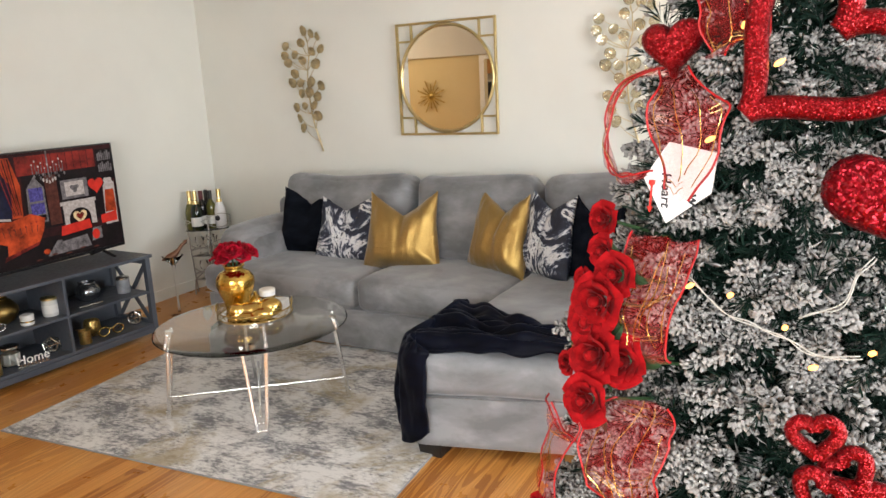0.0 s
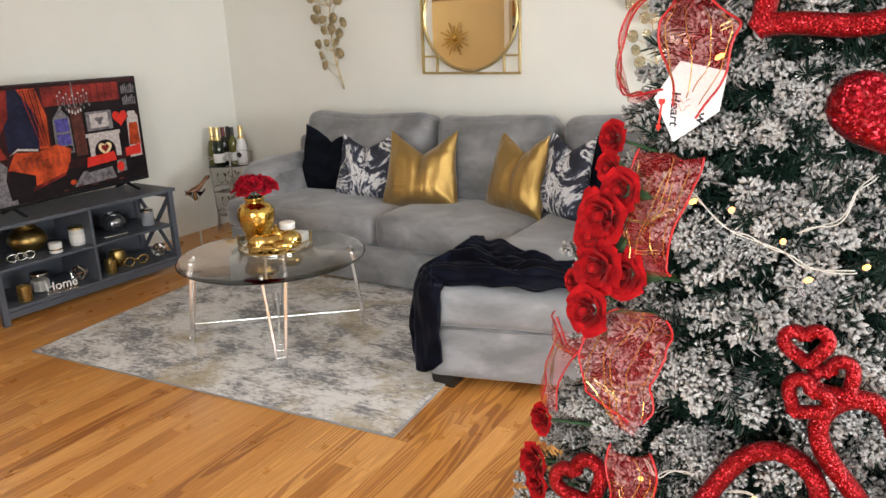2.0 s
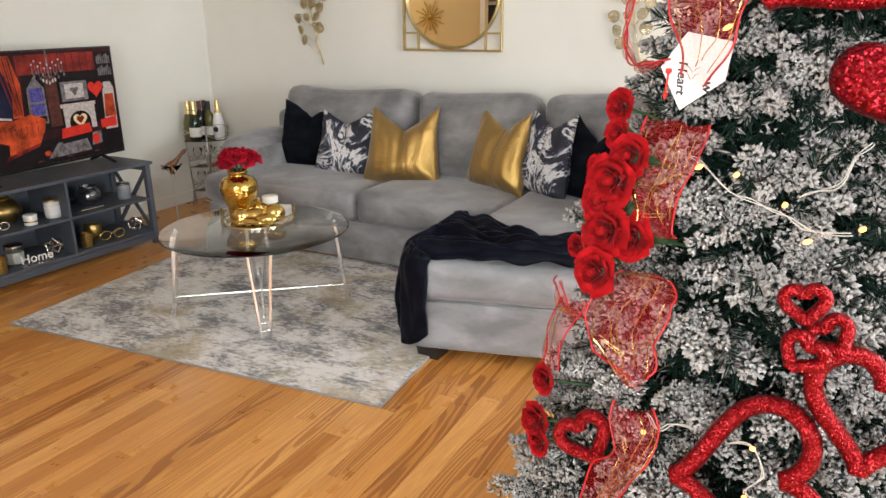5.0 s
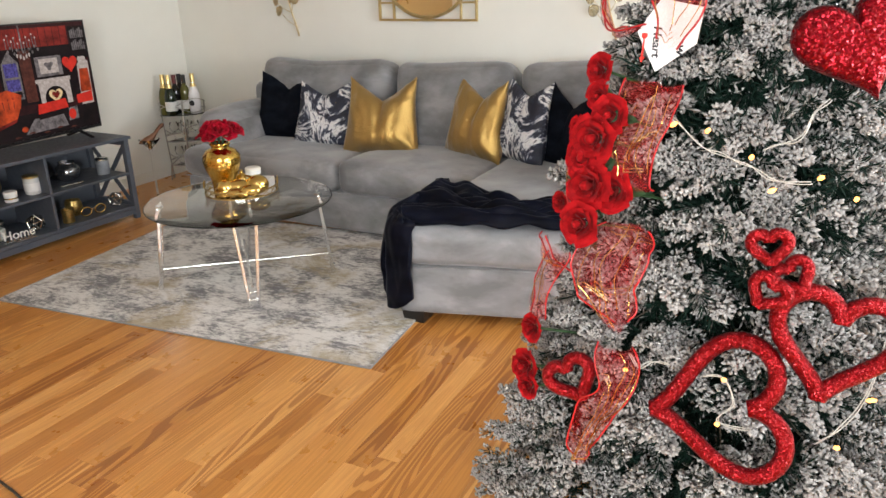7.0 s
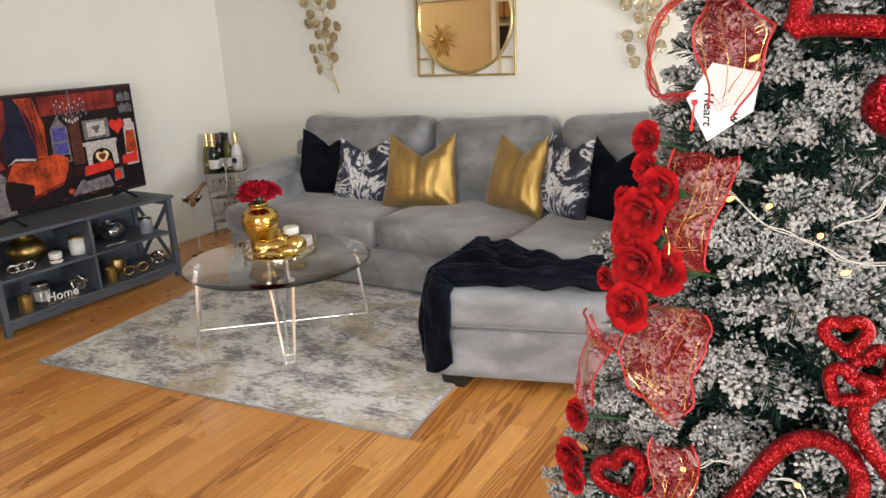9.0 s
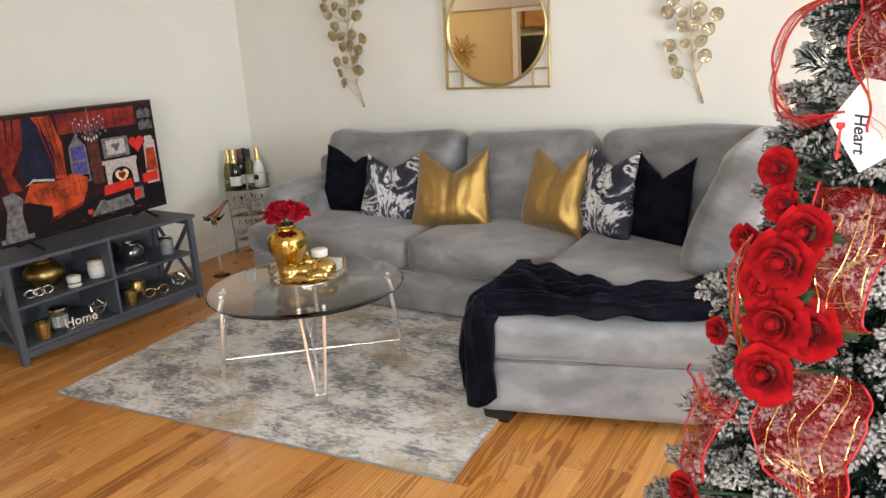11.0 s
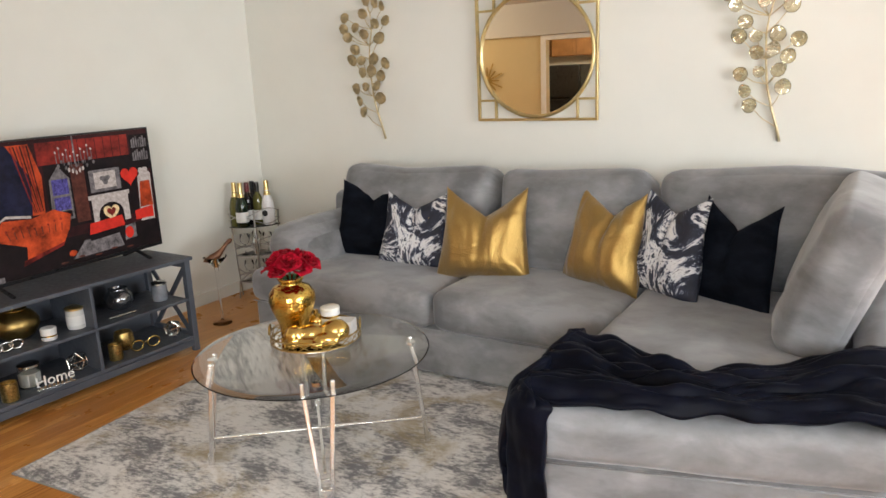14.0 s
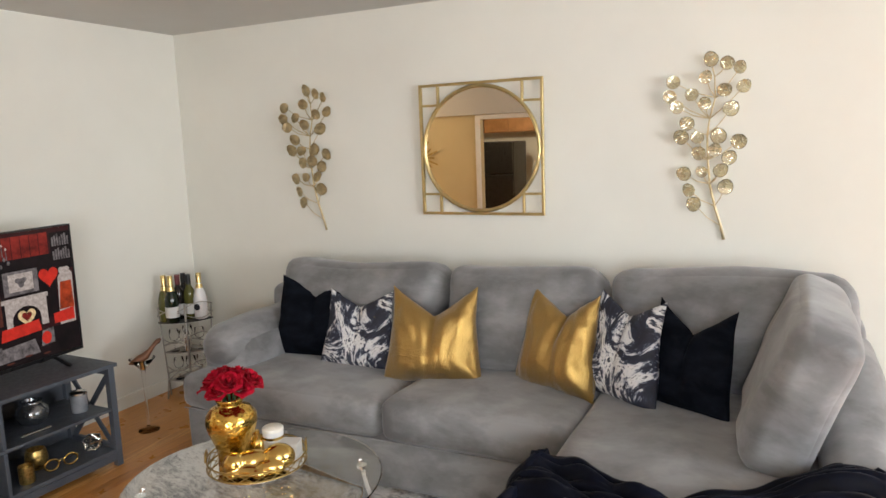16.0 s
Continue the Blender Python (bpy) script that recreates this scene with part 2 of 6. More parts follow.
SUBFLOOR = plain("floor_gap", (0.16, 0.06, 0.016), 0.7)


def glow(name, c, strength):
    m, t, b = nodes_of(name)
    b.inputs["Base Color"].default_value = (*c, 1)
    b.inputs["Emission Color"].default_value = (*c, 1)
    b.inputs["Emission Strength"].default_value = strength
    return m


BULB = glow("warm_bulb", (1.0, 0.42, 0.10), 3.4)

# ---- mesh helpers ----


def part(name, bm, material, parent=None, label="", smooth=False, angle=None):
    """Link a bmesh as one mesh object under a thing or under a part."""
    me = bpy.data.meshes.new(name)
    bmesh.ops.recalc_face_normals(bm, faces=bm.faces)
    for f in bm.faces:
        f.smooth = smooth
    bm.to_mesh(me)
    bm.free()
    for mm in material if isinstance(material, (list, tuple)) else [material]:
        me.materials.append(mm)
    ob = new(name, me)
    ob.parent = parent
    if label:
        ob["label"] = label
    if angle:
        me.set_sharp_from_angle(angle=radians(angle))
    return ob


def thing(name, label, category, m=None, group="", kind=""):
    ob = new(name)
    ob.empty_display_size = 0.1
    if m is not None:
        ob.matrix_world = m
    return tagged(ob, label, category, group, kind)


def box(bm, lo, hi, bevel=0.0, m=None, mat=0):
    vs = bmesh.ops.create_cube(bm, size=1.0)["verts"]
    c, s = [(a + b) / 2 for a, b in zip(lo, hi)], [b - a for a, b in zip(lo, hi)]
    for v in vs:
        v.co = Vector([v.co[i] * s[i] + c[i] for i in range(3)])
    fs = list({f for v in vs for f in v.link_faces})
    if bevel:
        r = bmesh.ops.bevel(bm, geom=list({e for v in vs for e in v.link_edges}), offset=bevel, segments=2, affect="EDGES", profile=0.6)
        vs = r["verts"]
        fs = r["faces"]
        vs = list({v for f in fs for v in f.verts} | {v for v in vs if v.is_valid})
    if mat:
        for f in {f for v in vs for f in v.link_faces}:
            f.material_index = mat
    if m is not None:
        for v in vs:
            v.co = m @ v.co
    return vs


def bm_box(lo, hi, bevel=0.003, m=None):
    bm = bmesh.new()
    box(bm, lo, hi, bevel, m)
    return bm


def lathe(bm, profile, seg=28, m=None, cap=True, mat=0):
    """Turn a profile of (radius, height) about z."""
    rings = []
    for r, z in profile:
        rings.append([bm.verts.new((r * math.cos(2 * math.pi * i / seg), r * math.sin(2 * math.pi * i / seg), z)) for i in range(seg)])
    faces = []
    for a, b in zip(rings, rings[1:]):
        for i in range(seg):
            faces.append(bm.faces.new((a[i], a[(i + 1) % seg], b[(i + 1) % seg], b[i])))
    if cap:
        faces.append(bm.faces.new(rings[0][::-1]))
        faces.append(bm.faces.new(rings[-1]))
    for f in faces:
        f.material_index = mat
    if m is not None:
        for ring in rings:
            for v in ring:
                v.co = m @ v.co


def bm_lathe(profile, seg=28, m=None, cap=True):
    bm = bmesh.new()
    lathe(bm, profile, seg, m, cap)
    return bm


def tube(bm, pts, r, seg=8, closed=False, mat=0):
    """A round bar along points; r may be a list of radii."""
    pts = [Vector(p) for p in pts]
    n = len(pts)
    rad = r if isinstance(r, (list, tuple)) else [r] * n
    up, rings = None, []
    for i, p in enumerate(pts):
        a = pts[(i - 1) % n] if closed or i else p
        b = pts[(i + 1) % n] if closed or i < n - 1 else p
        d = (b - a).normalized()
        if up is None:
            up = d.orthogonal().normalized()
        up = (up - d * up.dot(d)).normalized()
        side = d.cross(up)
        rings.append([bm.verts.new(p + rad[i] * (math.cos(2 * math.pi * k / seg) * up + math.sin(2 * math.pi * k / seg) * side)) for k in range(seg)])
    loop = list(zip(rings, rings[1:])) + ([(rings[-1], rings[0])] if closed else [])
    for a, b in loop:
        for k in range(seg):
            bm.faces.new((a[k], a[(k + 1) % seg], b[(k + 1) % seg], b[k])).material_index = mat
    if not closed:
        bm.faces.new(rings[0][::-1]).material_index = mat
        bm.faces.new(rings[-1]).material_index = mat


def bm_tube(pts, r, seg=8, closed=False):
    bm = bmesh.new()
    tube(bm, pts, r, seg, closed)
    return bm


def bar(bm, a, b, w, d, side=(0, 0, 1)):
    """A flat bar from a to b, w wide across and d deep along side."""
    a, b = Vector(a), Vector(b)
    ax = (b - a).normalized()
    s = Vector(side)
    s = (s - ax * s.dot(ax)).normalized()
    q = ax.cross(s)
    m = Matrix((q, s, ax)).transposed().to_4x4()
    m.translation = (a + b) / 2
    h = (b - a).length / 2
    box(bm, (-w / 2, -d / 2, -h), (w / 2, d / 2, h), min(w, d) * 0.2, m)


def soft_block(half, r, puff=(0, 0, 0), n=14, wob=0.0, seed=0.0, mold=None, m=None):
    """An upholstered block: rounded box, bulged faces, slight wrinkles."""
    bm = bmesh.new()
    bmesh.ops.create_cube(bm, size=2.0)
    bmesh.ops.subdivide_edges(bm, edges=bm.edges[:], cuts=n, use_grid_fill=True)
    hx = Vector(half)
    for v in bm.verts:
        u = Vector([math.sin(math.pi / 2 * c) for c in v.co])
        p = Vector([u[i] * hx[i] for i in range(3)])
        inner = Vector([max(-(hx[i] - r), min(hx[i] - r, p[i])) for i in range(3)])
        d = p - inner
        if d.length > 1e-9:
            p = inner + d.normalized() * min(r, max(d.length, r if sum(abs(x) > 1e-6 for x in d) else 0))
        for i in range(3):
            j, k = (i + 1) % 3, (i + 2) % 3
            p[i] += puff[i] * u[i] * (1 - u[j] ** 2) * (1 - u[k] ** 2)
        if wob:
            p += noise.noise_vector(p * 5 + Vector((seed, seed * 2, 0))) * wob
        if mold:
            p = mold(p, u)
        v.co = m @ p if m is not None else p
    return bm

# ---- the room ----
XW, XE, YS, YN, H = -4.355, 3.05, -1.2, 4.508, 2.44


def setting(name, bm, material, label, category="wall"):
    return tagged(part(name, bm, material), label, category, kind="structure")


def slab(*boxes):
    bm = bmesh.new()
    for lo, hi in boxes:
        box(bm, lo, hi)
    return bm


setting("wall_north", slab(((XW - 0.12, YN, 0), (XE, YN + 0.12, H))), WALL, "smooth cream painted living room wall")
setting("wall_west", slab(((XW - 0.12, 1.15, 0), (XW, YN, H))), WALL, "smooth cream painted wall behind the television")
# wall with the wide window
setting("wall_east", slab(((XE, YS, 0), (XE + 0.12, 0.6, H)), ((XE, 3.2, 0), (XE + 0.12, YN + 0.12, H)), ((XE, 0.6, 0), (XE + 0.12, 3.2, 0.77)), ((XE, 0.6, 2.13), (XE + 0.12, 3.2, H))), WALL, "cream painted wall with a wide window opening")
# south wall: tan, with a doorway to the kitchen and a window
setting("wall_south", slab(((-7.2, YS - 0.12, 0), (-4.44, YS, H)), ((-4.44, YS - 0.12, 1.94), (-3.35, YS, H)), ((-3.35, YS - 0.12, 0), (-0.65, YS, H)),
        ((-0.65, YS - 0.12, 0), (1.05, YS, 0.85)), ((-0.65, YS - 0.12, 2.15), (1.05, YS, H)), ((1.05, YS - 0.12, 0), (XE + 0.12, YS, H))), WALL_TAN, "tan painted wall with a kitchen doorway")
setting("wall_hall", slab(((-7.32, YS - 0.12, 0), (-7.2, 1.15, H)), ((-7.2, 1.03, 0), (XW - 0.12, 1.15, H))), WALL_TAN, "tan painted wall closing the side passage")
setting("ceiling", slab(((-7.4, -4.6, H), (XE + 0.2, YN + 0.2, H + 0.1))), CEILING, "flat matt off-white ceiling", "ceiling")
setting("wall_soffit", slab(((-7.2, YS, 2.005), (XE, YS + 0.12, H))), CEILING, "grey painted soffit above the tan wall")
# kitchen beyond the doorway
setting("wall_kitchen", slab(((-7.4, -4.6, 0), (-1.6, -4.5, H)), ((-7.4, -4.5, 0), (-7.28, YS - 0.12, H)), ((-1.72, -4.5, 0), (-1.6, YS - 0.12, H))), WALL, "cream painted kitchen wall beyond the doorway")


def window(name, m, w, h):
    """A casement in a wall opening, x along the wall."""
    root = tagged(new(name), "white framed window letting in daylight", "window", kind="structure")
    root.matrix_world = m
    bm = bmesh.new()
    for lo, hi in (((-w / 2, -0.04, 0), (-w / 2 + 0.06, 0.04, h)), ((w / 2 - 0.06, -0.04, 0), (w / 2, 0.04, h)), ((-w / 2 + 0.06, -0.04, 0), (w / 2 - 0.06, 0.04, 0.06)),
                   ((-w / 2 + 0.06, -0.04, h - 0.06), (w / 2 - 0.06, 0.04, h)), ((-0.025, -0.035, 0.06), (0.025, 0.035, h - 0.06))):
        box(bm, lo, hi, 0.004)
    part("window_frame", bm, WHITE, root)
    for x0, x1 in ((-w / 2 + 0.06, -0.025), (0.025, w / 2 - 0.06)):
        ob = part("pane", bm_box((x0, -0.003, 0.06), (x1, 0.003, h - 0.06), 0), GLASS, root)
        ob.visible_shadow = False


window("window_1", pose(XE + 0.08, 1.9, 0.77, 0, 0, 90), 2.6, 1.36)
window("window_2", pose(0.2, YS - 0.08, 0.85), 1.7, 1.3)


def strips(name, runs, material, label):
    return tagged(part(name, slab(*runs), material), label, name.split("_")[0], kind="structure")


strips("baseboard", [((XW + 0.013, YN - 0.013, 0.0), (XE, YN, 0.085)), ((XW, 1.15, 0.0), (XW + 0.013, YN, 0.085))], WALL, "low cream painted baseboard along the walls")
strips("trim", [((-4.51, YS, 0), (-4.44, YS + 0.02, 2.0)), ((-3.35, YS, 0), (-3.28, YS + 0.02, 2.0)), ((-4.44, YS, 1.94), (-3.35, YS + 0.02, 2.0))], WHITE, "white painted casing round the kitchen doorway")

# ---- rug ----
RUG_M = pose(-3.234, 1.884, 0.0, 0, 0, 4.6)


def make_rug():
    bm = bmesh.new()
    nx, ny, lx, ly = 60, 40, 2.10, 1.52
    grid = {}
    for k, z in ((0, 0.004), (1, 0.010)):
        for i in range(nx + 1):
            for j in range(ny + 1):
                x, y = lx * i / nx, ly * j / ny
                e = 0.004 * noise.noise(Vector((x * 2, y * 2, 3)))
                grid[k, i, j] = bm.verts.new((x + e, y + e, z + (0.0015 * noise.noise(Vector((x * 9, y * 9, 0))) if k else 0)))
    for i in range(nx):
        for j in range(ny):
            bm.faces.new([grid[1, a, b] for a, b in ((i, j), (i + 1, j), (i + 1, j + 1), (i, j + 1))])
    rim = [(i, 0) for i in range(nx)] + [(nx, j) for j in range(ny)] + [(i, ny) for i in range(nx, 0, -1)] + [(0, j) for j in range(ny, 0, -1)]
    for a, b in zip(rim, rim[1:] + rim[:1]):
        bm.faces.new((grid[0, *a], grid[0, *b], grid[1, *b], grid[1, *a]))
    ob = part("area_rug", bm, RUG, None, smooth=True, angle=40)
    ob.matrix_world = RUG_M
    tagged(ob, "pale grey abstract area rug with slate and ochre patches", "rug")
    # bound edge
    bm = bmesh.new()
    tube(bm, [(0, 0, 0.006), (lx, 0, 0.006), (lx, ly, 0.006), (0, ly, 0.006)], 0.005, 6, True)
    part("binding", bm, plain("grey_binding", (0.25, 0.25, 0.26), 0.9), ob)


make_rug()

# ---- sofa ----


def make_sofa():
    s = thing("sectional_sofa", "grey velvet sectional sofa with a chaise, against the wall", "sofa", pose(0, 0, 0))

    def block(name, lo, hi, r, puff=(0, 0, 0), wob=0.006, seed=1.0, tilt=0, mold=None, n=14, turn=0):
        c = [(a + b) / 2 for a, b in zip(lo, hi)]
        h = [(b - a) / 2 for a, b in zip(lo, hi)]
        ob = part(name, soft_block(h, r, puff, n, wob, seed, mold), VELVET, s, smooth=True)
        ob.matrix_world = pose(*c, tilt, 0, turn)
        return ob

    block("base", (-3.42, 3.44, 0.022), (-1.16, 4.36, 0.27), 0.03, wob=0.003)
    front = lambda p, u: Vector((p.x, p.y + (0.27 * p.x if u.y < 0.5 else 0.0) * (0.5 - u.y) / 1.5, p.z))
    block("chaise_base", (-1.245, 2.607, 0.055), (-0.205, 4.36, 0.30), 0.03, wob=0.003, mold=front)
    block("seat_cushion", (-3.44, 3.42, 0.26), (-2.19, 4.15, 0.455), 0.06, (0, 0.02, 0.022), seed=2)
    block("seat_cushion", (-2.185, 3.42, 0.26), (-1.26, 4.15, 0.465), 0.055, (0, 0.02, 0.026), seed=3)
    block("chaise_cushion", (-1.265, 2.588, 0.29), (-0.195, 4.15, 0.475), 0.055, (0, 0.012, 0.025), seed=4, mold=front)
    block("back_frame", (-3.42, 4.20, 0.08), (-0.16, 4.44, 0.80), 0.06, wob=0.003)
    for x0, x1, zt, sd in ((-3.23, -2.16, 0.975, 5), (-2.13, -1.28, 0.98, 6), (-1.25, -0.20, 1.01, 7)):
        def lean(p, u, sd=sd):
            # soft crown: front rolls forward, top a little uneven
            z = p.z + 0.012 * math.sin(3.1 * u.x + sd)
            return Vector((p.x + 0.01 * math.sin(4 * u.z + sd), p.y, z))
        block("back_cushion", (x0, 4.02, 0.42), (x1, 4.30, zt), 0.10, (0.0, 0.05, 0.012), 0.010, sd, -9, lean)
    # arm at the shelf end: rolled, low
    def roll(p, u):
        k = max(0.0, (p.z + 0.30) / 0.6)
        return Vector((p.x - 0.05 * k * (1 if u.x < 0 else 0.4), p.y, p.z))
    block("arm", (-3.43, 3.60, 0.08), (-3.10, 4.38, 0.655), 0.11, (0.03, 0.02, 0.02), 0.006, 8, mold=roll)
    roll_top = part("arm_roll", soft_block((0.155, 0.40, 0.135), 0.125, (0.02, 0.01, 0.01), 16, 0.006, 11), VELVET, s, smooth=True)
    roll_top.matrix_world = pose(-3.30, 3.965, 0.555, 0, -8, 0)
    # arm of the chaise and the upright cushion leaning on it
    def slope(p, u):
        # falls away towards the front
        k = max(0.0, -u.y)
        return Vector((p.x, p.y, p.z - (0.20 * k if u.z > 0 else 0)))
    block("arm", (-0.36, 3.18, 0.08), (-0.13, 4.36, 0.74), 0.09, (0.02, 0.02, 0.0), 0.005, 9, mold=slope)
    c = part("side_cushion", soft_block((0.115, 0.48, 0.285), 0.065, (0.022, 0.012, 0.012), 24, 0.016, 10), VELVET, s, smooth=True)
    c.matrix_world = pose(-0.44, 3.68, 0.735, 0, 20, 0)
    # piping lines round the chaise and seats
    for pts in ([(-1.262, 2.50, 0.292), (-1.262, 3.42, 0.282)], [(-1.22, 2.455, 0.296), (-0.23, 2.722, 0.296)], [(-3.42, 3.432, 0.268), (-1.26, 3.432, 0.268)]):
        part("piping", bm_tube(pts, 0.0035, 6), VELVET, s, smooth=True)
    for x, y in ((-1.185, 2.565), (-0.30, 2.80), (-3.36, 3.52), (-3.36, 4.3), (-0.26, 4.3)):
        bm = bm_lathe([(0.070, 0.0), (0.084, 0.075)], 4, pose(0, 0, 0, 0, 0, 45))
        f = part("foot", bm, DARK_WOOD, s, "dark block foot")
        f.matrix_world = pose(x, y, 0.0)
    return s


make_sofa()

# ---- cushions ----


def make_pillow(label, material, w, h, th, chop, m, seed, group="scatter cushions", crease=0.0, lean=0.0):
    """Stuffed cushion with pointed corners; chop is the depth of the karate-chopped notch."""
    bm = bmesh.new()
    n = 34
    rows = {}
    for side in (1, -1):
        for i in range(n + 1):
            for j in range(n + 1):
                u, v = -1 + 2 * i / n, -1 + 2 * j / n
                uu, vv = math.sin(u * math.pi / 2), math.sin(v * math.pi / 2)
                edge = abs(u) == 1 or abs(v) == 1
                if edge and side == -1:
                    rows[side, i, j] = rows[1, i, j]
                    continue
                up = (vv + 1) / 2
                x = uu * w / 2 * (1 - 0.085 * (1 - vv * vv) - 0.16 * up ** 1.5)
                z = vv * h / 2 * (1 - (0.06 if vv < 0 else 0.02) * (1 - uu * uu))
                t = th / 2 * max(0.0, (1 - abs(uu) ** 3.2) * (1 - abs(vv) ** 3.2)) ** 0.6
                t *= 1.12 - 0.45 * up ** 1.5
                a = (uu - lean) / (1 - lean if uu > lean else 1 + lean)
                z -= chop * (1 - abs(a)) ** 0.92 * up ** 1.9
                groove = math.exp(-abs(a) / 0.11) * up ** 1.4 * (chop > 0.02)
                y = side * t * (1 - 0.75 * groove)
                q = Vector((x, y, z))
                q += noise.noise_vector(q * 7 + Vector((seed * 3.1, 0, 0))) * 0.010 * (0.25 if edge else 1)
                if not edge:
                    # soft drags running from the notch to the lower corners
                    drag = math.sin(9 * math.atan2(a, 1.25 - up) + seed) * (0.3 + 0.7 * up) * min(1.0, 3 * (1 - abs(uu)))
                    q.y += side * (0.004 * drag + crease * (math.sin(22 * uu + 3 * vv + 5 * noise.noise(q * 6)) + 1.5 * noise.noise(q * 14)))
                rows[side, i, j] = bm.verts.new(q)
    for side in (1, -1):
        for i in range(n):
            for j in range(n):
                f = [rows[side, i, j], rows[side, i + 1, j], rows[side, i + 1, j + 1], rows[side, i, j + 1]]
                bm.faces.new(f if side == -1 else f[::-1])
    ob = part("throw_pillow", bm, material, None, smooth=True)
    ob.matrix_world = m
    tagged(ob, label, "pillow", group)
    return ob


def stood(x, y, z, lean, turn, roll=0):
    return pose(x, y, z, 0, 0, turn) @ pose(0, 0, 0, lean, 0, 0) @ pose(0, 0, 0, 0, roll, 0)


make_pillow("black velvet throw pillow with a chopped top, by the rolled arm", BLACK_VELVET, 0.56, 0.47, 0.13, 0.10, stood(-2.915, 3.98, 0.68, -14, 4), 1)
make_pillow("black and white marbled print throw pillow with gold touches", PRINT, 0.46, 0.43, 0.14, 0.09, stood(-2.575, 3.90, 0.655, -14, 2), 2)
make_pillow("shiny gold satin throw pillow with a deeply chopped top", GOLD_SATIN, 0.53, 0.50, 0.20, 0.155, stood(-2.10, 3.86, 0.675, -14, 10), 3, crease=0.0036)
make_pillow("shiny gold satin throw pillow turned towards the chaise", GOLD_SATIN, 0.47, 0.49, 0.20, 0.12, stood(-1.455, 3.91, 0.685, -14, -22), 4, crease=0.0036, lean=0.1)
make_pillow("black and white marbled print throw pillow standing on the chaise", PRINT, 0.44, 0.48, 0.16, 0.09, stood(-1.13, 3.84, 0.70, -12, -32), 5)
make_pillow("black velvet throw pillow with a chopped top on the chaise", BLACK_VELVET, 0.46, 0.46, 0.14, 0.13, stood(-0.85, 3.80, 0.70, -14, -30), 6)

# ---- throw blanket ----


def make_blanket():
    """Long folded throw: hangs over the near corner of the chaise, runs across it, tails off beyond."""
    bm = bmesh.new()
    nx, ny = 190, 96
    x0, x1, drop_l, drop_r = -1.27, -0.205, 0.482, 0.24
    total = drop_l + (x1 - x0) + drop_r
    ease = lambda a: (lambda c: c * c * (3 - 2 * c))(max(0.0, min(1.0, a)))
    top = {}
    for i in range(nx + 1):
        s = total * i / nx
        q = s - drop_l
        for j in range(ny + 1):
            v = j / ny
            f = max(0.0, min(1.0, q / (x1 - x0)))
            front = 2.465 + 0.265 * f + 0.012 * math.sin(9 * q)
            back = 3.03 - 0.10 * ease(f / 0.35) + 0.34 * ease((f - 0.45) / 0.55) + 0.02 * math.sin(8 * q + 1)
            # soft lengthwise gathers over a plump folded body
            wv = noise.noise(Vector((q * 1.8, v * 2.0, 1)))
            ph = 2 * math.pi * (2.6 * v + 0.30 * q + 0.55 * wv)
            fold = 0.014 * math.sin(ph) + 0.020 * noise.noise(Vector((q * 3.2, v * 3.6, 2))) + 0.026 * noise.noise(Vector((q * 5, v * 13, 5))) + 0.012 * noise.noise(Vector((q * 11, v * 26, 6)))
            fold += 0.020 * max(0.0, 1 - (2 * v - 1) ** 4)
            # slanting creases where the cloth was pulled along
            fold += 0.011 * math.sin(26 * q + 11 * v + 5 * wv) * ease((0.9 - f) / 0.4) * ease(v * 3)
            heap = 0.032 * math.exp(-(((q - 0.10) / 0.13) ** 2) - ((v - 0.86) / 0.16) ** 2) + 0.045 * math.exp(-((q - 0.97) / 0.13) ** 2) * ease(v * 2)
            y = front + (back - front) * v
            if q < 0:
                k, rr = -q, 0.07
                a = min(1.0, k / (rr * 1.57))
                hang = max(0.0, k - rr * 1.57)
                hang *= 1 - 0.22 * max(0.0, 1 - v * 4.5) ** 2 - 0.05 * math.sin(5 * v)
                bell = 0.035 * math.sin(math.pi * min(1.0, hang / 0.36)) - 0.02 * ease((hang - 0.28) / 0.08)
                x = x0 - rr * math.sin(a * math.pi / 2) + 0.030
                z = 0.515 - rr * (1 - math.cos(a * math.pi / 2)) - hang + (fold + heap) * (1 - a)
                pleat = 0.022 * math.sin(2 * math.pi * (2.4 * v + 0.3 * wv + 0.25 * k)) + 0.020 * noise.noise(Vector((k * 5, v * 7, 4))) + 0.008 * noise.noise(Vector((k * 13, v * 20, 7)))
                wrap = ease(k / 0.055)
                d, wl = v * 0.64, 0.17
                px, py = x, y
                if d < wl:
                    # the leading edge folds round on to the front face
                    g = (wl - d) / wl
                    px, py = x + wl * g, 2.440 - 0.8 * pleat + 0.02 * (1 - g)
                else:
                    py, px = 2.462 + (d - wl) * 0.92, x - pleat * a - bell
                turn = max(0.0, 1 - abs(d - wl) / 0.05) ** 2
                px, py = px + 0.018 * turn, py + 0.018 * turn
                x, y = x + (px - x) * wrap, y + (py - y) * wrap
            elif q > x1 - x0:
                k, rr = q - (x1 - x0), 0.07
                a = min(1.0, k / (rr * 1.57))
                x = x1 + rr * math.sin(a * math.pi / 2) + 0.5 * fold * a
                z = 0.515 + (fold + heap) * (1 - 0.6 * a) - rr * (1 - math.cos(a * math.pi / 2)) - max(0.0, k - rr * 1.57) * (0.6 + 0.4 * v)
            else:
                x = x0 + q
                z = 0.512 + fold + heap - 0.022 * max(0.0, 1 - v * 7) - 0.022 * max(0.0, 1 - (1 - v) * 7)
            top[i, j] = bm.verts.new((x, y, z))
